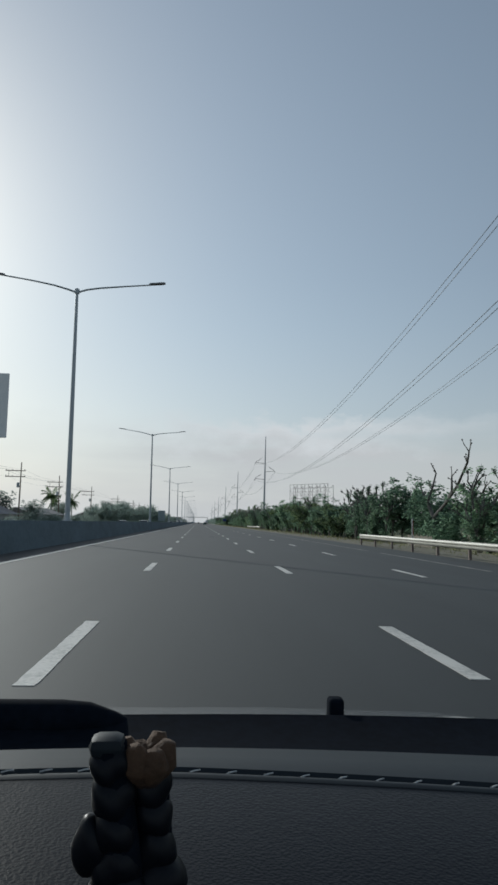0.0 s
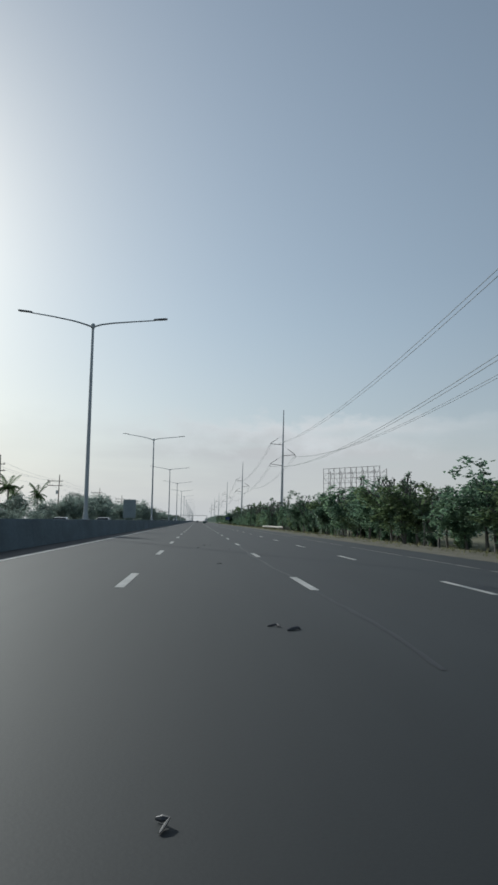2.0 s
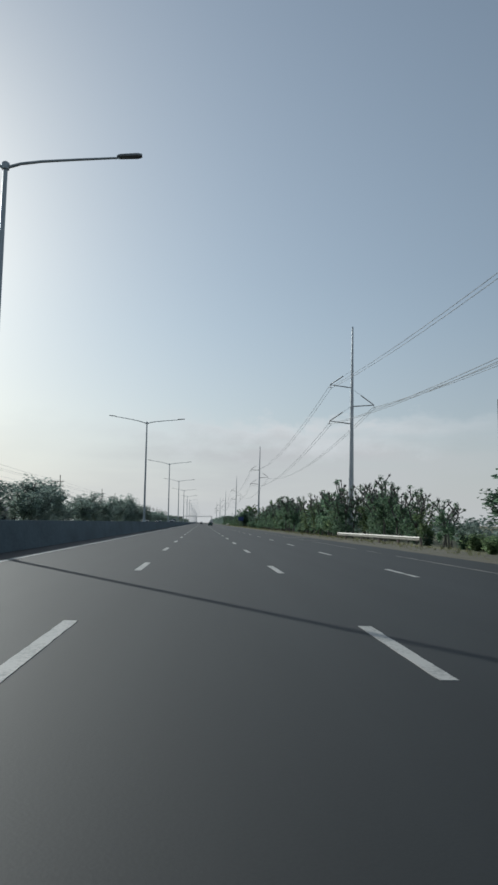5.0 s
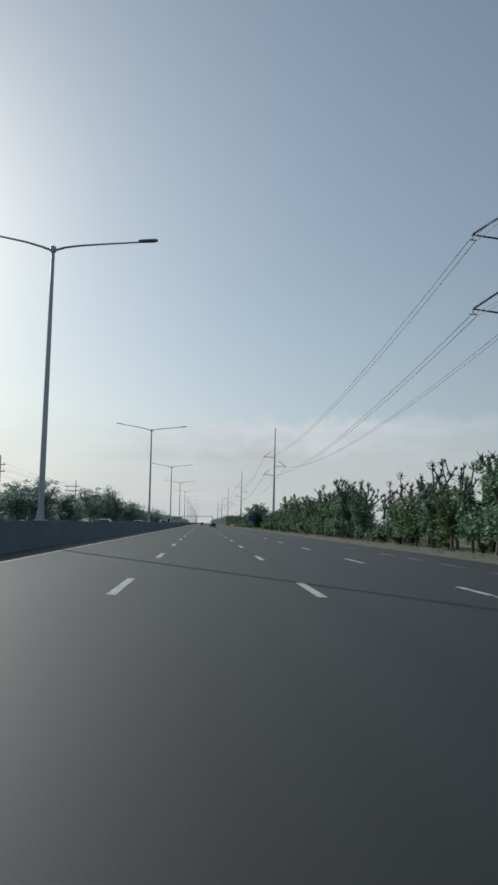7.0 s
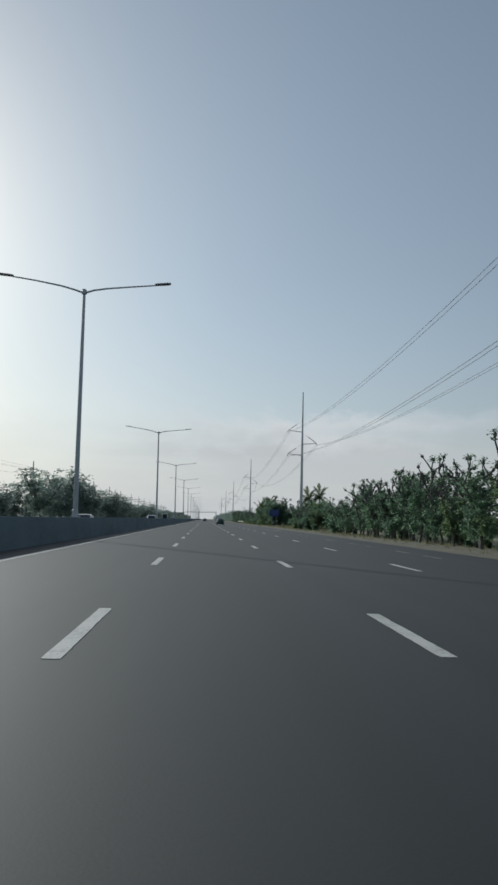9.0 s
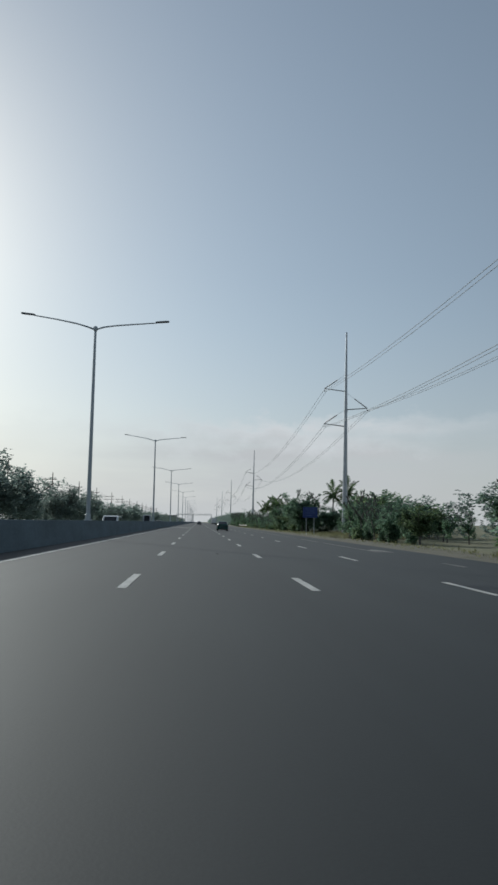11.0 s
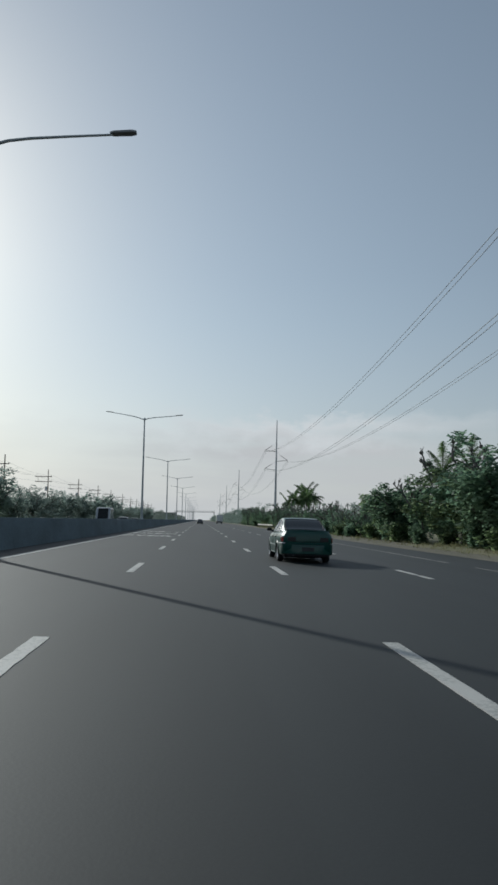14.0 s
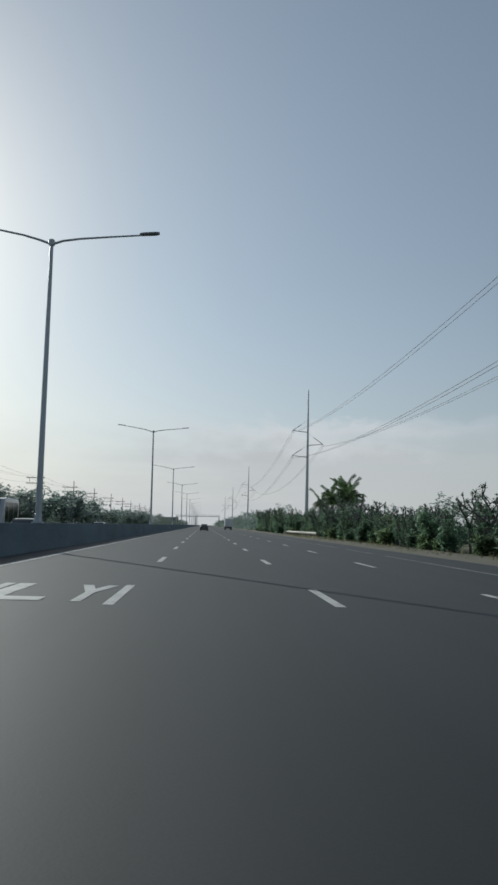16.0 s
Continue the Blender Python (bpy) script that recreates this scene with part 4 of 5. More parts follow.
for x, y, h, k in ((18.3, 83.6, 6.3, 4), (18.2, 76.8, 6.4, 4), (18.4, 79.6, 5.2, 5)):
    plant(POLLARDS[k], x, y, -0.52, h / 6, 150)
plant(BUSHES[2], 18.4, 66.6, -0.52, 6.2 / 6, 30)
old_tree = sprawling_tree()
old_tree.matrix_basis = pose(18.6, 58.5, -0.52)
bush = globe_bush()
bush.matrix_basis = pose(19.6, 406.5, -0.52)
for x, y, h in ((33.9, 473, 10.6), (37.4, 471.6, 11.3), (33.4, 589, 10.9), (36, 600, 11), (31, 580, 10), (30.5, 592, 9), (31.8, 586, 11.3), (28.4, 583, 9.6), (26.6, 590, 8.6), (27, 330, 6.6)):
    plant(rng.choice(PALMS), x, y, -0.55, h / 7.6, rng.uniform(0, 360))
# left side, beyond the oncoming carriageway
LEFT = ((60, 2.4), (150, 2.8), (185, 5.0), (200, 7.0), (217, 8.2), (235, 9), (250, 9.5), (266, 9.4), (285, 7.2), (303, 7.6), (325, 6.8), (340, 7.2), (360, 9), (380, 10.3), (395, 9.6), (404, 9.8), (416, 8.2), (431, 8), (460, 8), (472, 7.6), (490, 6.2), (519, 7.6), (540, 7.6), (558, 7.6), (640, 6.6), (760, 7))
y = 60.0
while y < 760:
    h = float(np.interp(y, [a for a, _ in LEFT], [b for _, b in LEFT])) * rng.uniform(0.78, 1.2)
    if rng.random() > 0.12:
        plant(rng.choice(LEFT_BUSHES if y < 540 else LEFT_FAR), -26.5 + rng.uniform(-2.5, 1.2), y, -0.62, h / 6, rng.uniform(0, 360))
    y += rng.uniform(3.8, 6.4)
y = 90.0
while y < 760:
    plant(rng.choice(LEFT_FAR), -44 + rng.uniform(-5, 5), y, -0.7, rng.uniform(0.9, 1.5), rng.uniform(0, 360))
    y += rng.uniform(9, 16)
scrub = Geo()
for k in range(1500):
    yy = 60 + 700 * k / 1500
    c = (-24.4 + rng.uniform(-1.8, 1.2), yy + rng.uniform(-1, 1), rng.uniform(-0.4, 1.9) + 0.8 * math.sin(yy * 0.13))
    leaves(scrub, rng, c, rng.uniform(0.4, 0.9), 16, 0.26)
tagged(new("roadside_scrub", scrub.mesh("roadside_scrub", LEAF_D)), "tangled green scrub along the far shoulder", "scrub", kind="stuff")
for x, y, h in ((-50, 242, 11.8), (-47, 262, 10.5), (-52, 255, 9.5), (-40, 300, 8.4)):
    plant(rng.choice(PALMS), x, y, -0.62, h / 7.6, rng.uniform(0, 360))
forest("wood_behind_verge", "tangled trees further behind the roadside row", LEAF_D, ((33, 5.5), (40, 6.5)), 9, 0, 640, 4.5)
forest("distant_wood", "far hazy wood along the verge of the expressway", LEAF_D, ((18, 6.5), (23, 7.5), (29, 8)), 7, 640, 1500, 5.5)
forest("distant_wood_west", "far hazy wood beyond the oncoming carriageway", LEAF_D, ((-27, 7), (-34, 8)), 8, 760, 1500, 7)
g = Geo()
rng = random.Random(77)
for _ in range(9000):
    near = rng.random() < 0.6
    x, y = (rng.uniform(11.6, 16.5), rng.uniform(10, 560)) if near else (rng.uniform(14, 23), rng.uniform(372, 424))
    a, h = rng.uniform(0, 6.283), rng.uniform(0.08, 0.3) * (0.5 + (x - 11) / 6)
    d = Vector((math.cos(a), math.sin(a), 0))
    p = Vector((x, y, -0.46 if x < 17 else -0.5))
    for s in range(4):
        q = p + Vector((rng.uniform(-0.12, 0.12), rng.uniform(-0.12, 0.12), 0))
        b = Vector((rng.uniform(-0.5, 0.5), rng.uniform(-0.5, 0.5), 1)) * h
        g.add([q - d * 0.02, q + d * 0.02, q + b], [(0, 1, 2)])
tagged(new("verge_grass", g.mesh("verge_grass", DRY_GRASS)), "dry grass tufts along the soil verge", "grass", kind="stuff")


# ---- vehicles ----
TYRE = material("tyre_rubber", (0.025, 0.025, 0.026), 0.85, scale=6, fine=60, bump=0.2)
ALLOY = material("silver_alloy", (0.80, 0.80, 0.80), 0.32, 0.35, scale=4, fine=30, spread=(0.2, 0.7), other=(0.45, 0.45, 0.46))
CHROME = material("bright_trim", (0.72, 0.73, 0.74), 0.2, 0.9, other=(0.55, 0.56, 0.57), scale=4, fine=30)
BLACK_TRIM = material("black_plastic_trim", (0.014, 0.014, 0.015), 0.6, scale=6, fine=60, spec=0.3)
GLASS = material("tinted_glass", (0.009, 0.013, 0.014), 0.06, scale=2, fine=10, spec=0.35)
RED_LENS = material("red_lamp_lens", (0.36, 0.016, 0.014), 0.15, other=(0.18, 0.010, 0.008), scale=6, fine=40, coat=0.5)
WHITE_LENS = material("clear_lamp_lens", (0.6, 0.62, 0.62), 0.15, scale=6, fine=40)
# rear-facing lamp lens, its colour darkened for the shade on the car's tail
SHADED_LENS = material("smoked_lamp_lens", (0.012, 0.008, 0.010), 0.35, scale=6, fine=40)
PLATE = material("blank_plate", (0.03, 0.034, 0.036), 0.6, scale=6, fine=30)
GREEN_PAINT = material("dark_green_car_paint", (0.0055, 0.060, 0.047), 0.30, 0.0, other=(0.0048, 0.052, 0.040), scale=2, fine=300, coat=0.25, spec=0.3)
WHITE_PAINT = material("white_car_paint", (0.72, 0.72, 0.70), 0.35, 0.0, other=(0.64, 0.64, 0.62), scale=2, fine=60, coat=0.8)
SILVER_PAINT = material("silver_car_paint", (0.40, 0.41, 0.42), 0.35, 0.6, other=(0.34, 0.35, 0.36), scale=2, fine=60, coat=0.8)
DARK_PAINT = material("dark_grey_car_paint", (0.05, 0.055, 0.06), 0.35, 0.3, other=(0.04, 0.045, 0.05), scale=2, fine=60, coat=0.8)


def lerp_table(table, u):
    """A smooth curve through the table's points that never overshoots them."""
    x, y = np.array([a for a, _ in table]), np.array([b for _, b in table])
    h, d = np.diff(x), np.diff(y) / np.diff(x)
    m = np.concatenate(([d[0]], [0.0 if p * q <= 0 else 2 * p * q / (p + q) for p, q in zip(d, d[1:])], [d[-1]]))
    u = min(max(u, x[0]), x[-1])
    k = min(int(np.searchsorted(x, u, "right")) - 1, len(h) - 1)
    t = (u - x[k]) / h[k]
    return float((1 + 2 * t) * (1 - t) ** 2 * y[k] + t * (1 - t) ** 2 * h[k] * m[k] + t * t * (3 - 2 * t) * y[k + 1] - t * t * (1 - t) * h[k] * m[k + 1])


def sedan(label, paint, group=""):
    """A four-door sedan of the nineties; its nose points along +y."""
    root = thing("sedan_car", label, "car", group=group)
    # body: half width, underside, shoulder and deck heights along the length
    W = ((-2.26, 0.60), (-2.22, 0.70), (-2.12, 0.785), (-1.85, 0.83), (-1.2, 0.85), (0, 0.855), (1.1, 0.845), (1.7, 0.80), (2.0, 0.73), (2.14, 0.56))
    BOT = ((-2.26, 0.44), (-2.1, 0.29), (-1.6, 0.21), (1.5, 0.20), (2.0, 0.25), (2.14, 0.38))
    SH = ((-2.26, 0.78), (-2.20, 0.865), (-1.9, 0.895), (-1.5, 0.90), (0.9, 0.855), (1.7, 0.735), (2.0, 0.655), (2.14, 0.57))
    TOP = ((-2.26, 0.90), (-2.23, 0.985), (-2.15, 1.01), (-1.9, 1.005), (-1.45, 0.99), (-1.2, 0.95), (0.8, 0.93), (1.0, 0.92), (1.6, 0.82), (1.95, 0.72), (2.14, 0.59))
    ys = [-2.26, -2.25, -2.23, -2.20, -2.15, -2.08] + list(np.linspace(-1.98, 1.9, 36)) + [1.97, 2.03, 2.08, 2.12, 2.14]
    v, f = [], []
    half = 15
    for y in ys:
        w, b, s, t = (lerp_table(q, y) for q in (W, BOT, SH, TOP))
        k = s - b
        sec = [(0, b), (w * 0.80, b), (w * 0.92, b + 0.02), (w * 0.965, b + 0.07), (w * 0.985, b + k * 0.28), (w * 0.995, b + k * 0.45), (w, b + k * 0.6), (w * 0.997, b + k * 0.72), (w * 0.985, b + k * 0.85),
               (w * 0.965, s - 0.035), (w * 0.935, s - 0.004), (w * 0.89, s + (t - s) * 0.45), (w * 0.82, t - 0.016), (w * 0.5, t + 0.006), (0, t + 0.012)]
        v += [(x, y, z) for x, z in sec] + [(-x, y, z) for x, z in sec[-2:0:-1]]
    n = 2 * half - 2
    for i in range(len(ys) - 1):
        f += [(i * n + k, (i + 1) * n + k, (i + 1) * n + (k + 1) % n, i * n + (k + 1) % n) for k in range(n)]
    f += [tuple(range(n)), tuple(range(len(ys) * n - 1, (len(ys) - 1) * n - 1, -1))]
    me = Geo().add(v, f).mesh("body", paint)
    body = new("body", me)
    # wheel arches
    AX = (-1.24, 1.23)
    cut = Geo()
    for y in AX:
        for s in (-1, 1):
            ring = [(s * 0.56, y + 0.345 * math.cos(a), 0.30 + 0.345 * math.sin(a)) for a in np.linspace(0, 2 * math.pi, 28, endpoint=False)]
            ring2 = [(s * 1.0, p[1], p[2]) for p in ring]
            faces = [(k, (k + 1) % 28, (k + 1) % 28 + 28, k + 28) for k in range(28)] + [tuple(range(27, -1, -1)), tuple(range(28, 56))]
            cut.add(ring + ring2, faces if s > 0 else [q[::-1] for q in faces])
    cutter = new("cutter", cut.mesh("cutter", BLACK_TRIM))
    mod = body.modifiers.new("arches", "BOOLEAN")
    mod.operation, mod.object, mod.solver = "DIFFERENCE", cutter, "EXACT"
    dg = bpy.context.evaluated_depsgraph_get()
    done = bpy.data.meshes.new_from_object(body.evaluated_get(dg))
    body.modifiers.clear()
    body.data = sharp(done, 32)
    bpy.data.objects.remove(cutter)
    body.parent = root
    # cabin: roof height and widths along the length
    CT = ((-1.72, 0.985), (-1.5, 1.06), (-1.2, 1.20), (-0.92, 1.322), (-0.72, 1.372), (-0.42, 1.398), (0.0, 1.395), (0.22, 1.362), (0.42, 1.275), (0.75, 1.085), (1.06, 0.915))
    CB = ((-1.72, 0.66), (-1.45, 0.735), (-1.1, 0.772), (0.5, 0.778), (0.85, 0.75), (1.06, 0.69))

    def cabin(y, u):
        """A point on the cabin's flank: u 0 at the belt, 1 at the gutter."""
        top, wb = lerp_table(CT, y), lerp_table(CB, y)
        belt = 0.92
        k = (top - belt) / (1.395 - belt)
        wr = wb - 0.20 * k
        return Vector((wb + (wr - wb) * u, y, belt + (top - 0.045 - belt) * u))

    cy = list(np.linspace(-1.72, 1.06, 44))
    v, f = [], []
    for y in cy:
        top = lerp_table(CT, y)
        a, e = cabin(y, 0), cabin(y, 1)
        sec = [(a.x, 0.90), (a.x, a.z), ((a.x + e.x) / 2 + 0.006, (a.z + e.z) / 2), (e.x, e.z), (e.x * 0.985 - 0.006, e.z + (top - e.z) * 0.42), (e.x * 0.94, top - 0.014), (e.x * 0.82, top - 0.003), (e.x * 0.45, top + 0.006), (0, top + 0.009)]
        v += [(x, y, z) for x, z in sec] + [(-x, y, z) for x, z in sec[-2::-1]]
    n = 17
    for i in range(len(cy) - 1):
        f += [(i * n + k, (i + 1) * n + k, (i + 1) * n + k + 1, i * n + k + 1) for k in range(n - 1)]
    f += [tuple(range(n)), tuple(range(len(cy) * n - 1, (len(cy) - 1) * n - 1, -1))]
    me = Geo().add(v, f).mesh("cabin", paint)
    cab = new("cabin", sharp(me, 40))
    cab.parent = root

    def pane(name, pts, nrm, label=""):
        """A glass pane laid 5 mm proud of the cabin."""
        pts = [Vector(p) for p in pts]
        n = len(pts)
        nrm = Vector(nrm).normalized()
        outer = [p + nrm * 0.007 for p in pts]
        inner = [p - nrm * 0.01 for p in pts]
        return part(name, Geo().add(outer + inner, [tuple(range(n))] + [(k, k + n, (k + 1) % n + n, (k + 1) % n) for k in range(n)]), GLASS, root, label)

    for s in (-1, 1):
        def side(y, u):
            p = cabin(y, u)
            return Vector((s * p.x, p.y, p.z))

        nrm = (s, 0, 0.45)
        fr = [side(0.70, 0.05), side(-0.10, 0.05), side(-0.08, 0.90)] + [side(y, 0.90) for y in (0.08, 0.22, 0.34, 0.46)] + [side(0.58, 0.72)]
        rr = [side(-0.19, 0.05), side(-0.90, 0.05), side(-0.92, 0.55)] + [side(-0.88, 0.86), side(-0.78, 0.91), side(-0.5, 0.91), side(-0.17, 0.91)]
        qr = [side(-0.97, 0.06), side(-1.27, 0.10), side(-1.16, 0.5), side(-1.02, 0.80), side(-0.98, 0.84)]
        for name, pts in (("front_side_window", fr), ("rear_side_window", rr), ("quarter_window", qr)):
            w = pane(name, pts if s < 0 else pts[::-1], nrm)
            loop = [Vector(p) + Vector((s * 0.009, 0, 0.004)) for p in pts]
            part("window_trim", Geo().tube(loop + [loop[0]], 0.010, 5), CHROME, w, "bright window trim")
        # door seams, handles, mouldings
        for y0 in (-0.125, -1.0):
            part("door_seam", Geo().tube([(s * 0.853, y0, 0.30), (s * 0.858, y0, 0.62), (s * 0.83, y0 + 0.01, 0.86)], 0.006, 5), BLACK_TRIM, root)
        for y0 in (0.02, -0.86):
            part("door_handle", Geo().box(s * 0.845 - 0.022, s * 0.845 + 0.022, y0 - 0.0, y0 + 0.17, 0.755, 0.79, 0.01), BLACK_TRIM, root, "black door handle")
        m = [(s * (lerp_table(W, y) + 0.004), y, 0.515) for y in np.linspace(-0.84, 0.84, 8)]
        part("side_moulding", Geo().tube(m, 0.020, 6, squash=0.5), SILVER_PAINT if paint is DARK_PAINT else paint, root, "raised side moulding")
        m = [(s * (lerp_table(W, y) * 0.965 + 0.004), y, 0.265) for y in np.linspace(-0.84, 0.84, 8)]
        part("sill_trim", Geo().tube(m, 0.016, 6), paint, root)
        for y0 in AX:
            arc = [(s * (lerp_table(W, y0 + 0.35 * math.cos(a)) + 0.001), y0 + 0.35 * math.cos(a), 0.30 + 0.35 * math.sin(a)) for a in np.linspace(-0.15, math.pi + 0.15, 18)]
            part("arch_lip", Geo().tube(arc, 0.014, 5), paint, root)
        mir = Geo().box(s * 0.92 - 0.085, s * 0.92 + 0.085, 0.57, 0.67, 0.94, 1.05, 0.04)
        mirror = part("side_mirror", mir, BLACK_TRIM, root, "black side mirror")
        part("mirror_stalk", Geo().tube([(s * 0.76, 0.62, 0.93), (s * 0.86, 0.62, 0.96)], 0.035, 6), BLACK_TRIM, mirror)
        # lamps at both ends
        def corner(z, out):
            """The rear corner's outline at a height, from the boot lid round to the flank."""
            return [(s * (x + out), y - out, z) for x, y in [(lerp_table(W, y) * 0.992, y) for y in (-2.165, -2.14, -2.11, -2.08, -2.045, -2.01)]]

        def lens(z0, z1, mat, name, parent, label=""):
            p = corner(z0, 0.012) + corner(z1, 0.004) + corner(z0, -0.05) + corner(z1, -0.05)
            q = [(k, k + 1, k + 7, k + 6) for k in range(5)] + [(k + 6, k + 7, k + 19, k + 18) for k in range(5)] + [(k + 12, k + 13, k + 1, k) for k in range(5)] + [(0, 6, 18, 12), (5, 17, 23, 11)]
            return part(name, Geo().add(p, q if s > 0 else [i[::-1] for i in q]), mat, parent, label, True)

        lampo = lens(0.655, 0.792, RED_LENS, "tail_lamp", root, "red wrap-round tail lamp")
        lens(0.795, 0.835, WHITE_LENS, "turn_lens", lampo, "clear upper lens")
        part("reversing_lens", Geo().box(min(s * 0.38, s * 0.63), max(s * 0.38, s * 0.63), -2.272, -2.23, 0.675, 0.80, 0.008), SHADED_LENS, lampo)
        part("headlamp", Geo().box(min(s * 0.42, s * 0.72), max(s * 0.42, s * 0.72), 1.94, 2.10, 0.55, 0.67, 0.02), WHITE_LENS, root)
        # thin bright tube stands for the highlight along the bumper's edge
        part("bumper_corner_trim", Geo().tube([(s * 0.845, -1.62, 0.61), (s * 0.83, -1.95, 0.61), (s * 0.79, -2.17, 0.61), (s * 0.70, -2.262, 0.61)], 0.013, 6), CHROME, root, "bright strip modelled for the highlight on a bumper corner")
    # rear window and windscreen
    for name, y0, y1, nrm in (("rear_window", -1.64, -0.86, (0, -0.8, 1)), ("windscreen", 1.0, 0.30, (0, 0.9, 1))):
        g = Geo()
        rows = 9
        pts = []
        for i in range(rows):
            y = y0 + (y1 - y0) * i / (rows - 1)
            for k in (-0.93, -0.5, 0, 0.5, 0.93):
                e = cabin(y, 1)
                z = lerp_table(CT, y) + (0.008 if abs(k) < 0.1 else 0.004 if abs(k) < 0.6 else -0.012)
                pts.append(Vector((e.x * k, y, z)) + Vector(nrm).normalized() * 0.012)
        fc = [(i * 5 + k, i * 5 + k + 1, (i + 1) * 5 + k + 1, (i + 1) * 5 + k) for i in range(rows - 1) for k in range(4)]
        part(name, g.add(pts, fc if y0 < 0 else [q[::-1] for q in fc]), GLASS, root, smooth=True)
        edge = [pts[k] for k in range(5)] + [pts[i * 5 + 4] for i in range(1, rows)] + [pts[(rows - 1) * 5 + k] for k in (3, 2, 1, 0)] + [pts[i * 5] for i in range(rows - 2, -1, -1)]
        part("window_seal", Geo().tube(edge, 0.014, 5), BLACK_TRIM, root)
    # bumpers
    for s, yb in ((-1, -2.22), (1, 2.08)):
        out = []
        for x in np.linspace(-0.80, 0.80, 13):
            out.append((x, yb + s * 0.085 - s * (0.45 if s > 0 else 0.26) * (abs(x) / 0.8) ** 4))
        g = Geo()
        prof = [(-0.16, 0.28), (-0.03, 0.28), (0.0, 0.30), (0.0, 0.56), (-0.02, 0.62), (-0.06, 0.64), (-0.16, 0.64)]
        v = [(x, y + s * dy, z) for x, y in out for dy, z in prof]
        m = len(prof)
        fc = [(i * m + k, i * m + k + 1, (i + 1) * m + k + 1, (i + 1) * m + k) for i in range(12) for k in range(m - 1)]
        bumper = part("bumper", g.add(v, fc if s < 0 else [q[::-1] for q in fc]), paint, root, smooth=True)
        part("rubbing_strip", Geo().tube([(x, y + s * 0.004, 0.60) for x, y in out], 0.022, 6), BLACK_TRIM if s > 0 else paint, bumper)
        part("bumper_valance", Geo().box(-0.62, 0.62, yb - 0.05, yb + 0.05, 0.22, 0.30, 0.02), BLACK_TRIM, bumper)
    part("boot_lid_seam", Geo().tube([(-0.50, -2.266, 0.66), (0.50, -2.266, 0.66)], 0.006, 5).tube([(-0.66, -1.74, 0.985), (-0.66, -2.15, 0.985)], 0.005, 5).tube([(0.66, -1.74, 0.985), (0.66, -2.15, 0.985)], 0.005, 5), BLACK_TRIM, root)
    lip = [(x, -2.225 + 0.10 * (abs(x) / 0.68) ** 3, 1.005 - 0.012 * (x / 0.68) ** 2) for x in np.linspace(-0.68, 0.68, 13)]
    part("boot_lip", Geo().tube(lip, [0.012] + [0.02] * 11 + [0.012], 8), paint, root, smooth=True)
    part("number_plate", Geo().box(-0.19, 0.19, -2.316, -2.306, 0.38, 0.50, 0.003), PLATE, root, "blank rear plate")
    part("exhaust", Geo().tube([(-0.45, -2.0, 0.25), (-0.45, -2.30, 0.24)], 0.028, 8), DARK_STEEL, root)
    part("underside", Geo().box(-0.70, 0.70, -2.0, 1.9, 0.17, 0.30, 0.03), BLACK_TRIM, root)
    # wheels
    for y in AX:
        for s in (-1, 1):
            hub = (s * 0.735, y, 0.30)
            prof = [(0.195, -0.09), (0.27, -0.095), (0.295, -0.07), (0.302, -0.03), (0.302, 0.03), (0.295, 0.07), (0.27, 0.095), (0.195, 0.09), (0.195, -0.09)]
            wheel = part("wheel", Geo().lathe(prof, "x", 32, hub), TYRE, root, "black tyre", smooth=True)
            face = 0.075 * s
            rim = Geo().lathe([(0.20, s * 0.085), (0.19, s * 0.09), (0.178, s * 0.07), (0.17, -s * 0.05), (0.0, -s * 0.05)], "x", 28, hub)
            part("rim", rim, ALLOY, wheel, "silver alloy rim", smooth=True)
            # dark disc inside the rim, put in for the shade between the spokes
            part("wheel_well", Geo().lathe([(0.168, -s * 0.035), (0.0, -s * 0.035)], "x", 28, hub), DARK_STEEL, wheel)
            sp = Geo().lathe([(0.0, face + s * 0.015), (0.045, face + s * 0.012), (0.055, face - s * 0.02), (0.05, face - s * 0.08)], "x", 16, hub)
            for k in range(5):
                a = 2 * math.pi * k / 5 + 0.3
                c, q = math.cos(a), math.sin(a)
                p0, p1 = Vector((hub[0] + face, hub[1] + 0.03 * c, hub[2] + 0.03 * q)), Vector((hub[0] + face - s * 0.005, hub[1] + 0.18 * c, hub[2] + 0.18 * q))
                t = Vector((0, -q, c))
                d = Vector((s * 0.03, 0, 0))
                quad = [p0 - t * 0.022, p0 + t * 0.022, p1 + t * 0.04, p1 - t * 0.04]
                sp.add([p for p in quad] + [p - d for p in quad], [(0, 1, 2, 3), (0, 4, 5, 1), (1, 5, 6, 2), (2, 6, 7, 3), (3, 7, 4, 0)])
            part("spokes", sp, ALLOY, wheel)
            part("brake_disc", Geo().lathe([(0.0, s * 0.0), (0.13, s * 0.0), (0.13, -s * 0.02), (0.0, -s * 0.02)], "x", 20, hub), DARK_STEEL, wheel)
    return root


car = sedan("dark green four-door sedan with tinted glass and silver wheels", GREEN_PAINT)
car.matrix_basis = pose(3.08, 400.12, road_z(3.15) - 0.004, 0, 1.13, 0)
far_car = sedan("dark grey sedan far ahead in the lane", DARK_PAINT, "traffic ahead")
far_car.matrix_basis = pose(-0.3, 575, road_z(-0.3), 0, 1.13, 0)
white_car = sedan("white sedan coming the other way behind the barrier", WHITE_PAINT, "oncoming traffic")
white_car.matrix_basis = pose(-10.5, 131, road_z(-10.5), 0, 0, 180)
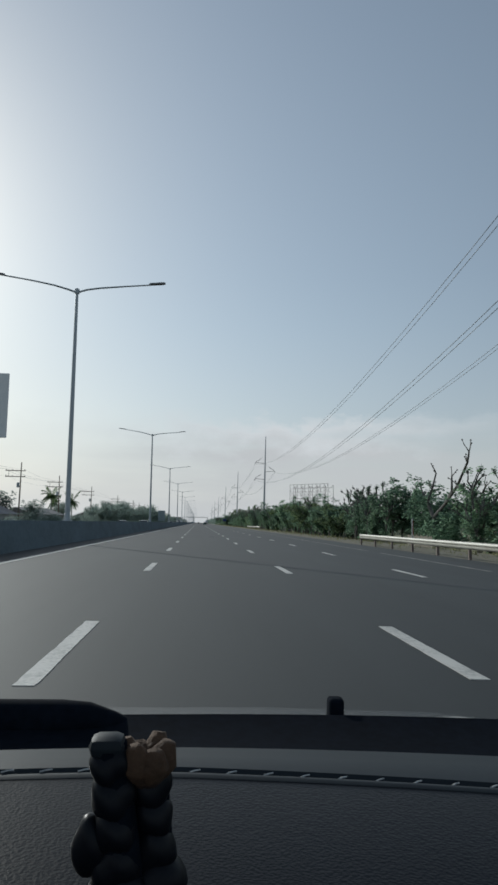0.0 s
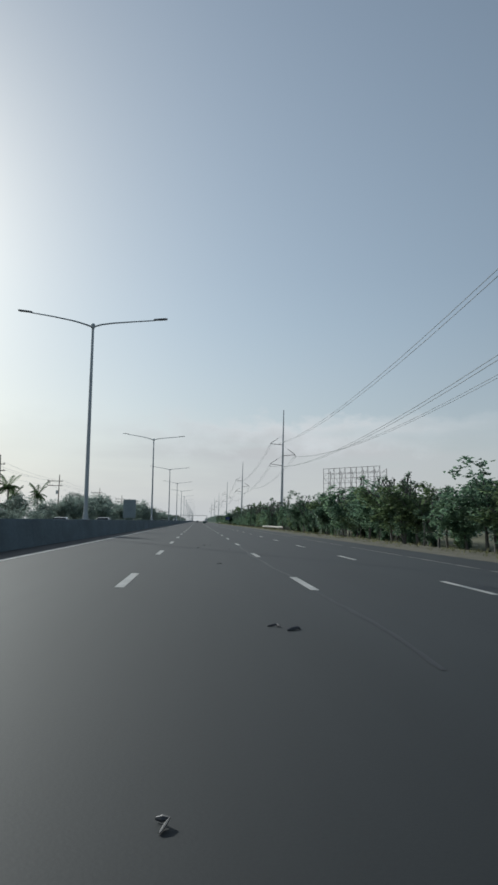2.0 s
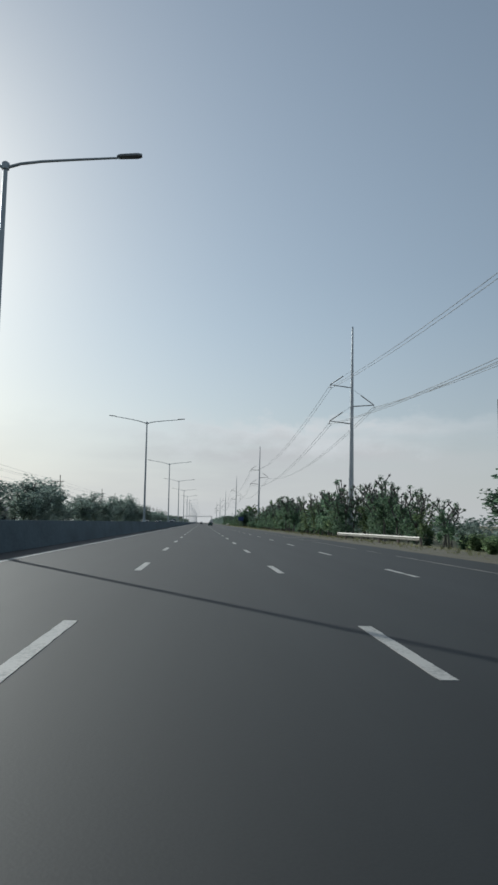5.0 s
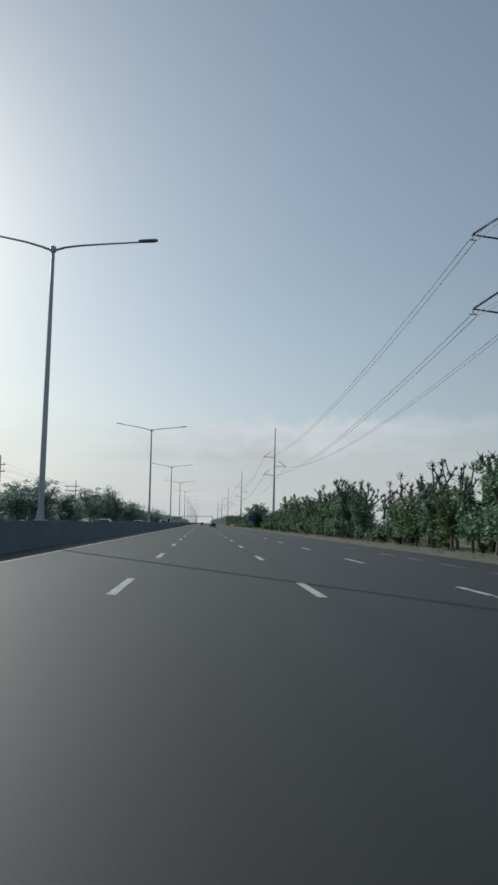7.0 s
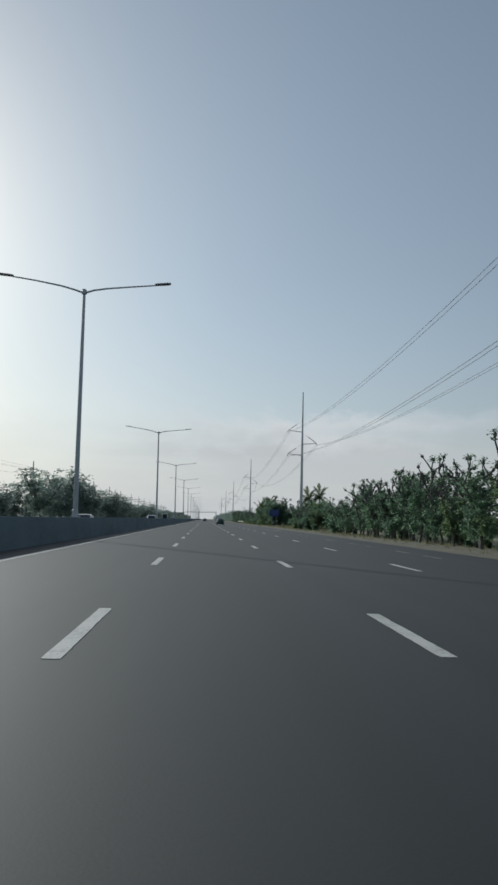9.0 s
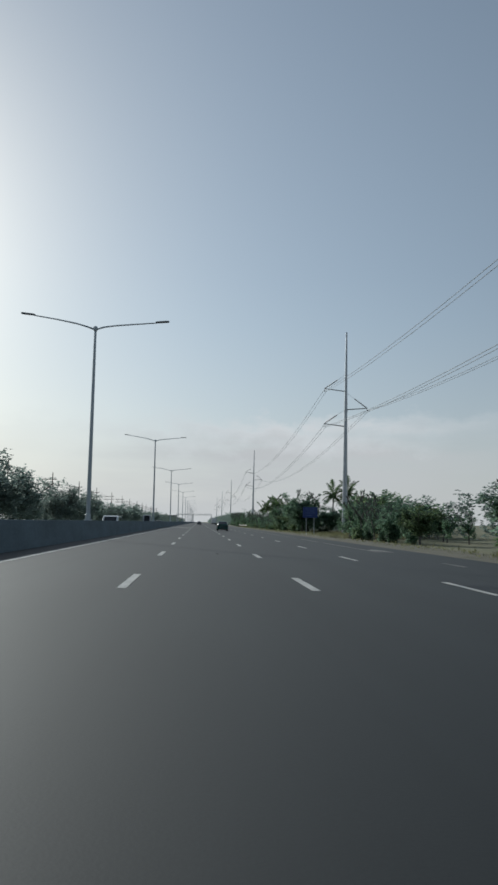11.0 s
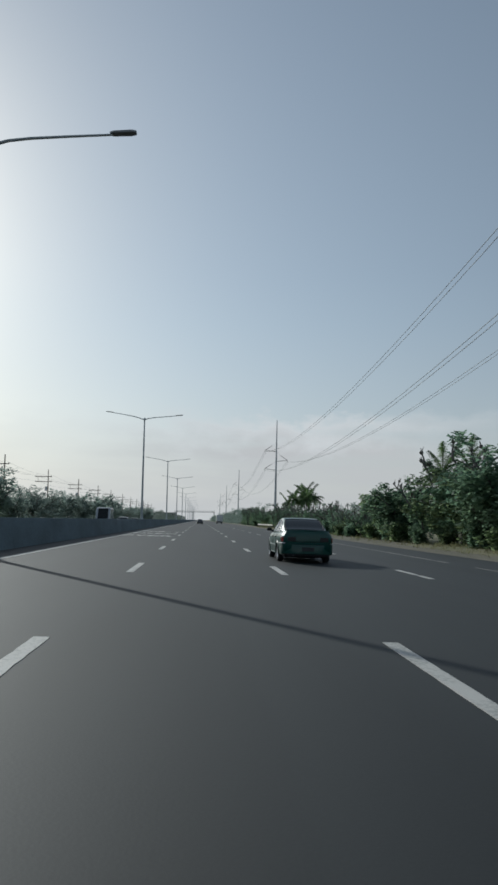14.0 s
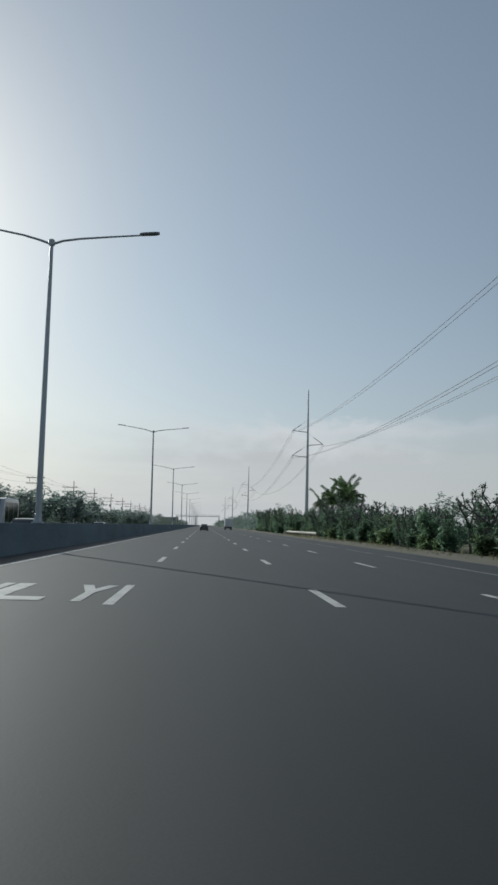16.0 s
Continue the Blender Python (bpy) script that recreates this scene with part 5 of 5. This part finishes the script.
for x, y in ((-13.6, 124), (-10.5, 262), (-13.6, 519), (-10.4, 300), (-10.5, 470)):
    copy_thing(white_car, pose(x, y, road_z(x), 0, 0, 180))


def van(label, paint, length=4.8, height=2.0, width=1.75, group="oncoming traffic"):
    """A boxy van whose nose points along +y."""
    root = thing("van", label, "van", group=group)
    h, l = height, length
    prof = [(-l / 2, 0.35), (-l / 2, h - 0.22), (-l / 2 + 0.14, h - 0.04), (l / 2 - 1.55, h), (l / 2 - 1.2, h - 0.08), (l / 2 - 0.45, 1.10), (l / 2 - 0.05, 0.95), (l / 2, 0.35), (l / 2 - 0.1, 0.25), (-l / 2 + 0.1, 0.25)]
    n = len(prof)
    v, f = [], []
    for k, s in ((0.90, -1), (1.0, -0.965), (1.0, 0.965), (0.90, 1)):
        v += [(s * width / 2, y * (0.985 if k < 1 else 1), 0.3 + (z - 0.3) * (0.975 if k < 1 else 1)) for y, z in prof]
    for i in range(3):
        f += [(i * n + k, i * n + (k + 1) % n, (i + 1) * n + (k + 1) % n, (i + 1) * n + k) for k in range(n)]
    f += [tuple(range(n - 1, -1, -1)), tuple(range(3 * n, 4 * n))]
    part("body", Geo().add(v, f), paint, root)
    for s in (-1, 1):
        for y0, y1 in ((-l / 2 + 0.25, -l / 2 + 1.25), (-l / 2 + 1.35, -l / 2 + 2.35), (-l / 2 + 2.45, l / 2 - 1.25)):
            part("side_window", Geo().box(s * width / 2 - 0.006, s * width / 2 + 0.006, y0, y1, 1.1, h - 0.28), GLASS, root)
        for y0 in (-l / 2 + 0.9, l / 2 - 0.85):
            w = part("wheel", Geo().lathe([(0.18, -0.09), (0.30, -0.09), (0.32, 0.0), (0.30, 0.09), (0.18, 0.09)], "x", 20, (s * (width / 2 - 0.1), y0, 0.32)), TYRE, root)
            part("rim", Geo().lathe([(0.0, s * 0.07), (0.17, s * 0.06), (0.18, s * 0.09)], "x", 16, (s * (width / 2 - 0.1), y0, 0.32)), ALLOY, w)
        part("headlamp", Geo().box(s * 0.62 - 0.14, s * 0.62 + 0.14, l / 2 - 0.06, l / 2 + 0.01, 0.68, 0.88, 0.02), WHITE_LENS, root)
    y0, y1 = l / 2 - 1.17, l / 2 - 0.47
    part("windscreen", Geo().add([(-0.72, y1, 1.13), (0.72, y1, 1.13), (0.68, y0, h - 0.14), (-0.68, y0, h - 0.14)] + [(-0.72, y1 + 0.03, 1.15), (0.72, y1 + 0.03, 1.15), (0.68, y0 + 0.03, h - 0.12), (-0.68, y0 + 0.03, h - 0.12)], [(4, 5, 6, 7), (0, 4, 7, 3), (1, 2, 6, 5), (3, 7, 6, 2), (0, 1, 5, 4)]), GLASS, root)
    part("bumper", Geo().box(-width / 2 + 0.02, width / 2 - 0.02, l / 2 - 0.05, l / 2 + 0.07, 0.32, 0.55, 0.03), BLACK_TRIM, root)
    return root


van1 = van("white passenger van coming the other way behind the barrier", WHITE_PAINT, 4.5, 1.74)
van1.matrix_basis = pose(-10.6, 378, road_z(-10.6), 0, 0, 180)
van2 = van("silver minibus coming the other way behind the barrier", SILVER_PAINT, 4.4, 2.75, 1.95)
van2.matrix_basis = pose(-13.6, 474.5, road_z(-13.6), 0, 0, 180)


def box_truck(label, paint, group, length=7.5, height=3.3):
    root = thing("box_truck", label, "truck", group=group)
    part("cargo_box", Geo().box(-1.15, 1.15, -length / 2, length / 2 - 2.0, 0.95, height, 0.04), paint, root)
    part("cab", Geo().prism([(-1.05, 0.5), (-1.05, 2.3), (-0.9, 2.45), (0.9, 2.45), (1.05, 2.3), (1.05, 0.5)], length / 2 - 1.9, length / 2), SILVER_PAINT, root)
    part("windscreen", Geo().box(-0.9, 0.9, length / 2 - 0.02, length / 2 + 0.015, 1.45, 2.25), GLASS, root)
    part("chassis", Geo().box(-0.5, 0.5, -length / 2 + 0.1, length / 2 - 0.3, 0.6, 0.95), DARK_STEEL, root)
    for x in (-0.95, 0.95):
        part("tail_lamp", Geo().box(x - 0.12, x + 0.12, -length / 2 - 0.03, -length / 2 + 0.02, 0.75, 0.9, 0.01), RED_LENS, root)
        for y in (-length / 2 + 1.4, length / 2 - 1.1):
            part("wheel", Geo().lathe([(0.0, -0.13), (0.42, -0.13), (0.45, 0.0), (0.42, 0.13), (0.0, 0.13)], "x", 20, (x * 0.95, y, 0.45)), TYRE, root)
    part("bumper", Geo().box(-1.0, 1.0, -length / 2 - 0.05, -length / 2 + 0.03, 0.45, 0.62, 0.01), DARK_STEEL, root)
    return root


truck = box_truck("white box truck far ahead in the slow lane", WHITE_PAINT, "traffic ahead")
truck.matrix_basis = pose(7.0, 640, road_z(7.0), 0, 1.13, 0)


# ---- buildings and overpass in the distance ----
def low_house(x, y, w, d, h, label, wall, rot):
    root = thing("house", label, "house", pose(x, y, -0.66, 0, 0, rot), "roadside buildings")
    part("wall", Geo().box(-w / 2, w / 2, -d / 2, d / 2, 0, h), wall, root)
    part("roof", Geo().add([(-w / 2 - 0.4, -d / 2 - 0.4, h), (w / 2 + 0.4, -d / 2 - 0.4, h), (w / 2 + 0.4, d / 2 + 0.4, h), (-w / 2 - 0.4, d / 2 + 0.4, h), (-w / 2 - 0.4, 0, h + d * 0.18), (w / 2 + 0.4, 0, h + d * 0.18)], [(0, 1, 5, 4), (2, 3, 4, 5), (0, 4, 3), (1, 2, 5), (0, 3, 2, 1)]), ROOF, root)
    for k in range(int(w // 3)):
        x0 = -w / 2 + 1.0 + 3 * k
        win = part("window", Geo().box(x0, x0 + 1.2, -d / 2 - 0.03, -d / 2 + 0.02, h * 0.4, h * 0.75), WINDOW, root)
        part("sill", Geo().box(x0 - 0.1, x0 + 1.3, -d / 2 - 0.1, -d / 2 + 0.02, h * 0.4 - 0.1, h * 0.4 - 0.01), WALLS, win)
    return root


low_house(-38, 118, 13, 9, 2.7, "low grey house with a sheet roof behind the trees", WALLS, 60)
low_house(-41, 175, 15, 9, 3.2, "long low shed with a rusty sheet roof", WALLS, 75)
low_house(-40, 262, 12, 8, 3.4, "low pale house with a sheet roof by the road", WALLS, 70)
root = thing("apartment_block", "pale flat-roofed block far off beyond the road", "building", pose(-46, 1350, -0.7), "roadside buildings")
part("wall", Geo().box(-12, 12, -7, 7, 0, 11.0), WALLS, root)
part("roof", Geo().box(-12.3, 12.3, -7.3, 7.3, 11.0, 11.5), ROOF, root)
for r in range(3):
    for k in range(8):
        x0 = -11 + 2.9 * k
        win = part("window", Geo().box(x0, x0 + 1.5, -7.04, -6.95, 1.6 + 3.3 * r, 3.2 + 3.3 * r), WINDOW, root)
        part("sill", Geo().box(x0 - 0.1, x0 + 1.6, -7.15, -6.99, 1.45 + 3.3 * r, 1.58 + 3.3 * r), WALLS, win)
root = thing("footbridge", "thin pale footbridge across the expressway far ahead", "bridge", pose(0, 1020, 1.6), kind="structure")
part("deck", Geo().box(-24, 13, -1.6, 1.6, 6.45, 6.85), SIGN_PALE, root)
for y in (-1.55, 1.55):
    part("handrail", Geo().tube([(-24, y, 7.9), (13, y, 7.9)], 0.05, 6).tube([(-24, y, 7.4), (13, y, 7.4)], 0.03, 6), SIGN_PALE, root)
    for k in range(16):
        part("railing_post", Geo().box(-23.95 + 2.45 * k, -23.87 + 2.45 * k, y - 0.04, y + 0.04, 6.84, 7.9), SIGN_PALE, root)
for x in (-23.5, -7.1, 12.5):
    part("pier", Geo().box(x - 0.35, x + 0.35, -0.6, 0.6, -2.4, 6.45, 0.05), SIGN_PALE, root)


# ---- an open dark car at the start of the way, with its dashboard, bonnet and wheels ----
LEATHER = material("grained_black_leather", (0.0035, 0.0042, 0.007), 0.34, other=(0.0025, 0.003, 0.005), scale=30, fine=300, bump=0.10, bump_scale=300, spec=0.06)
SMOOTH_PAD = material("smooth_dash_plastic", (0.016, 0.021, 0.025), 0.55, other=(0.013, 0.017, 0.021), scale=10, fine=120, spec=0.15)
VENT_BLACK = material("matt_black_cowl", (0.007, 0.010, 0.016), 0.95, scale=10, fine=80, spec=0.04)
THREAD = material("pale_thread", (0.50, 0.50, 0.48), 0.7, scale=40, fine=200)
CHARM_DARK = material("dark_bead_cord", (0.006, 0.007, 0.010), 0.42, other=(0.004, 0.005, 0.008), scale=60, fine=300, spec=0.15)
BROWN = material("brown_felt", (0.085, 0.045, 0.022), 0.9, scale=30, fine=150, bump=0.3)
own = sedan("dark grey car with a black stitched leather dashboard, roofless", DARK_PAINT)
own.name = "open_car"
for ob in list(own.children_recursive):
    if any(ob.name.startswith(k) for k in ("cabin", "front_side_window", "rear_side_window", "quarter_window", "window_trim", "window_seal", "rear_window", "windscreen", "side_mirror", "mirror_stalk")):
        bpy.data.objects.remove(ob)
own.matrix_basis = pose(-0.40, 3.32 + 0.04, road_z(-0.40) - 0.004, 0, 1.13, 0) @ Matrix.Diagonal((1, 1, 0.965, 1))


def seam_y(x, skew):
    """How far a seam of the dashboard comes towards the seats at x."""
    return -0.06 * (x / 0.8) ** 2 - skew * max(0.0, x + 0.22)


def sheet(x0, x1, rows, crown=0.0, n=28):
    """A padded sheet across the car: rows of (y, z, skew), arched by crown, closed underneath."""
    g = Geo()
    xs = np.linspace(x0, x1, n)
    v = [(x, y + seam_y(x, k), z - crown * (x / 0.8) ** 2) for y, z, k in rows for x in xs] + [(x, y + seam_y(x, k), 0.90) for y, z, k in (rows[0], rows[-1]) for x in xs]
    f = [(j * n + i, j * n + i + 1, (j + 1) * n + i + 1, (j + 1) * n + i) for j in range(len(rows) - 1) for i in range(n - 1)]
    a, m = len(rows) * n, len(rows)
    f += [(a + i, a + i + 1, i + 1, i) for i in range(n - 1)] + [((m - 1) * n + i, (m - 1) * n + i + 1, a + n + i + 1, a + n + i) for i in range(n - 1)]
    return g.add(v, f)


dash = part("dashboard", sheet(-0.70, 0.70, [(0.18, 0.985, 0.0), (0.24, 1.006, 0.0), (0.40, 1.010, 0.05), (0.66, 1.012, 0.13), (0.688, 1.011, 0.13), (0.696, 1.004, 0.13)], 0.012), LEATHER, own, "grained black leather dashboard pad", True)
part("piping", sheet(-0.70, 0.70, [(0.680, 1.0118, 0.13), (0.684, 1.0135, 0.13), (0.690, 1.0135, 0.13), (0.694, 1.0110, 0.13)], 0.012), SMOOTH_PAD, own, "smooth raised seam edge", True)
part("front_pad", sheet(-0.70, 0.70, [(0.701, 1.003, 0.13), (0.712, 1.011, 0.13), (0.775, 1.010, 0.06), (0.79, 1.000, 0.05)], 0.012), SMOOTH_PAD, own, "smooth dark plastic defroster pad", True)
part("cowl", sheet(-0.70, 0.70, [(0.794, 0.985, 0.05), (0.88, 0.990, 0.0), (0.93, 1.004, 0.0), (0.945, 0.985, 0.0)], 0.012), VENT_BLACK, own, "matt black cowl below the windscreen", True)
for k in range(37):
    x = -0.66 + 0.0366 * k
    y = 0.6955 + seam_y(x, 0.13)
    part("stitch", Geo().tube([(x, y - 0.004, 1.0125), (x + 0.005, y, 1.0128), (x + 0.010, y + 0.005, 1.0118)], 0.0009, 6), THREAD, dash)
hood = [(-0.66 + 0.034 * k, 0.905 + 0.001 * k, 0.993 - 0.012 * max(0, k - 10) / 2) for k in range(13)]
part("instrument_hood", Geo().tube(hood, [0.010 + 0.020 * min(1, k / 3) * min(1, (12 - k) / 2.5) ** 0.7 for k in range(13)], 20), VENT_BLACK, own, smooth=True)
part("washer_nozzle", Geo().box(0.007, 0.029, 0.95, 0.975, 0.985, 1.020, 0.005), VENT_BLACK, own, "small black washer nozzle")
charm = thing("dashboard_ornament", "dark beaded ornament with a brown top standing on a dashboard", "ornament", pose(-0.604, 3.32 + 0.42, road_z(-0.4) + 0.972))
rng = random.Random(61)


def lump(geo, centre, r, squash=1.0):
    """A small uneven knob."""
    bm = bmesh.new()
    bmesh.ops.create_icosphere(bm, subdivisions=3, radius=1)
    for q in bm.verts:
        k = r * (1 + 0.08 * math.sin(4 * q.co.x + 3 * q.co.z + centre[2] * 90))
        q.co = (centre[0] + q.co.x * k, centre[1] + q.co.y * k, centre[2] + q.co.z * k * squash)
    bm.verts.index_update()
    geo.add([q.co[:] for q in bm.verts], [[q.index for q in f.verts] for f in bm.faces])
    bm.free()


def bead(centre, r, squash):
    g = Geo()
    lump(g, centre, r, squash)
    tagged(part("bead", g, CHARM_DARK, charm)).data.polygons.foreach_set("use_smooth", [True] * len(g.f))


g = Geo().tube([(0.006, 0, 0.0), (0.003, 0, 0.06), (-0.006, 0, 0.125)], [0.013, 0.012, 0.010], 12)
for k in range(7):
    bead((0.005 - 0.0016 * k, 0, (0.008, 0.026, 0.044, 0.060, 0.078, 0.096, 0.113)[k]), (0.019, 0.016, 0.017, 0.014, 0.014, 0.0135, 0.0125)[k], (0.9, 1.0, 0.9, 1.1, 1.0, 1.1, 1.0)[k])
bead((-0.014, 0, 0.070), 0.011, 1.5)
part("rod", g, VENT_BLACK, charm, smooth=True)
g = Geo().tube([(0.024, 0.012, 0.0), (0.021, 0.012, 0.05), (0.017, 0.012, 0.110)], [0.013, 0.012, 0.010], 12)
for k in range(6):
    bead((0.024 - 0.0014 * k, 0.010, (0.006, 0.026, 0.046, 0.064, 0.082, 0.098)[k]), (0.018, 0.021, 0.018, 0.014, 0.0135, 0.013)[k], (0.9, 0.8, 0.9, 1.1, 1.0, 1.1)[k])
part("rod", g, VENT_BLACK, charm, smooth=True)
for k in range(6):
    a = 1.047 * k
    g = Geo().tube([(0.015, 0.006, 0.104), (0.015 + 0.010 * math.cos(a), 0.006 + 0.010 * math.sin(a), 0.115), (0.015 + 0.013 * math.cos(a), 0.006 + 0.013 * math.sin(a), 0.124 + 0.003 * math.sin(2.3 * k))], [0.009, 0.009, 0.004], 14)
    part("tuft", g, BROWN, charm, "dark brown felt tuft").data.polygons.foreach_set("use_smooth", [True] * len(g.f))
part("cap", Geo().box(-0.017, 0.003, -0.01, 0.01, 0.118, 0.130, 0.005), SMOOTH_PAD, charm, "grey plastic cap", True)
part("cord", Geo().tube([(-0.030, -0.004, 0.0), (-0.029, -0.004, 0.02), (-0.030, -0.004, 0.045)], 0.003, 6), BROWN, charm, "thin brown cord")
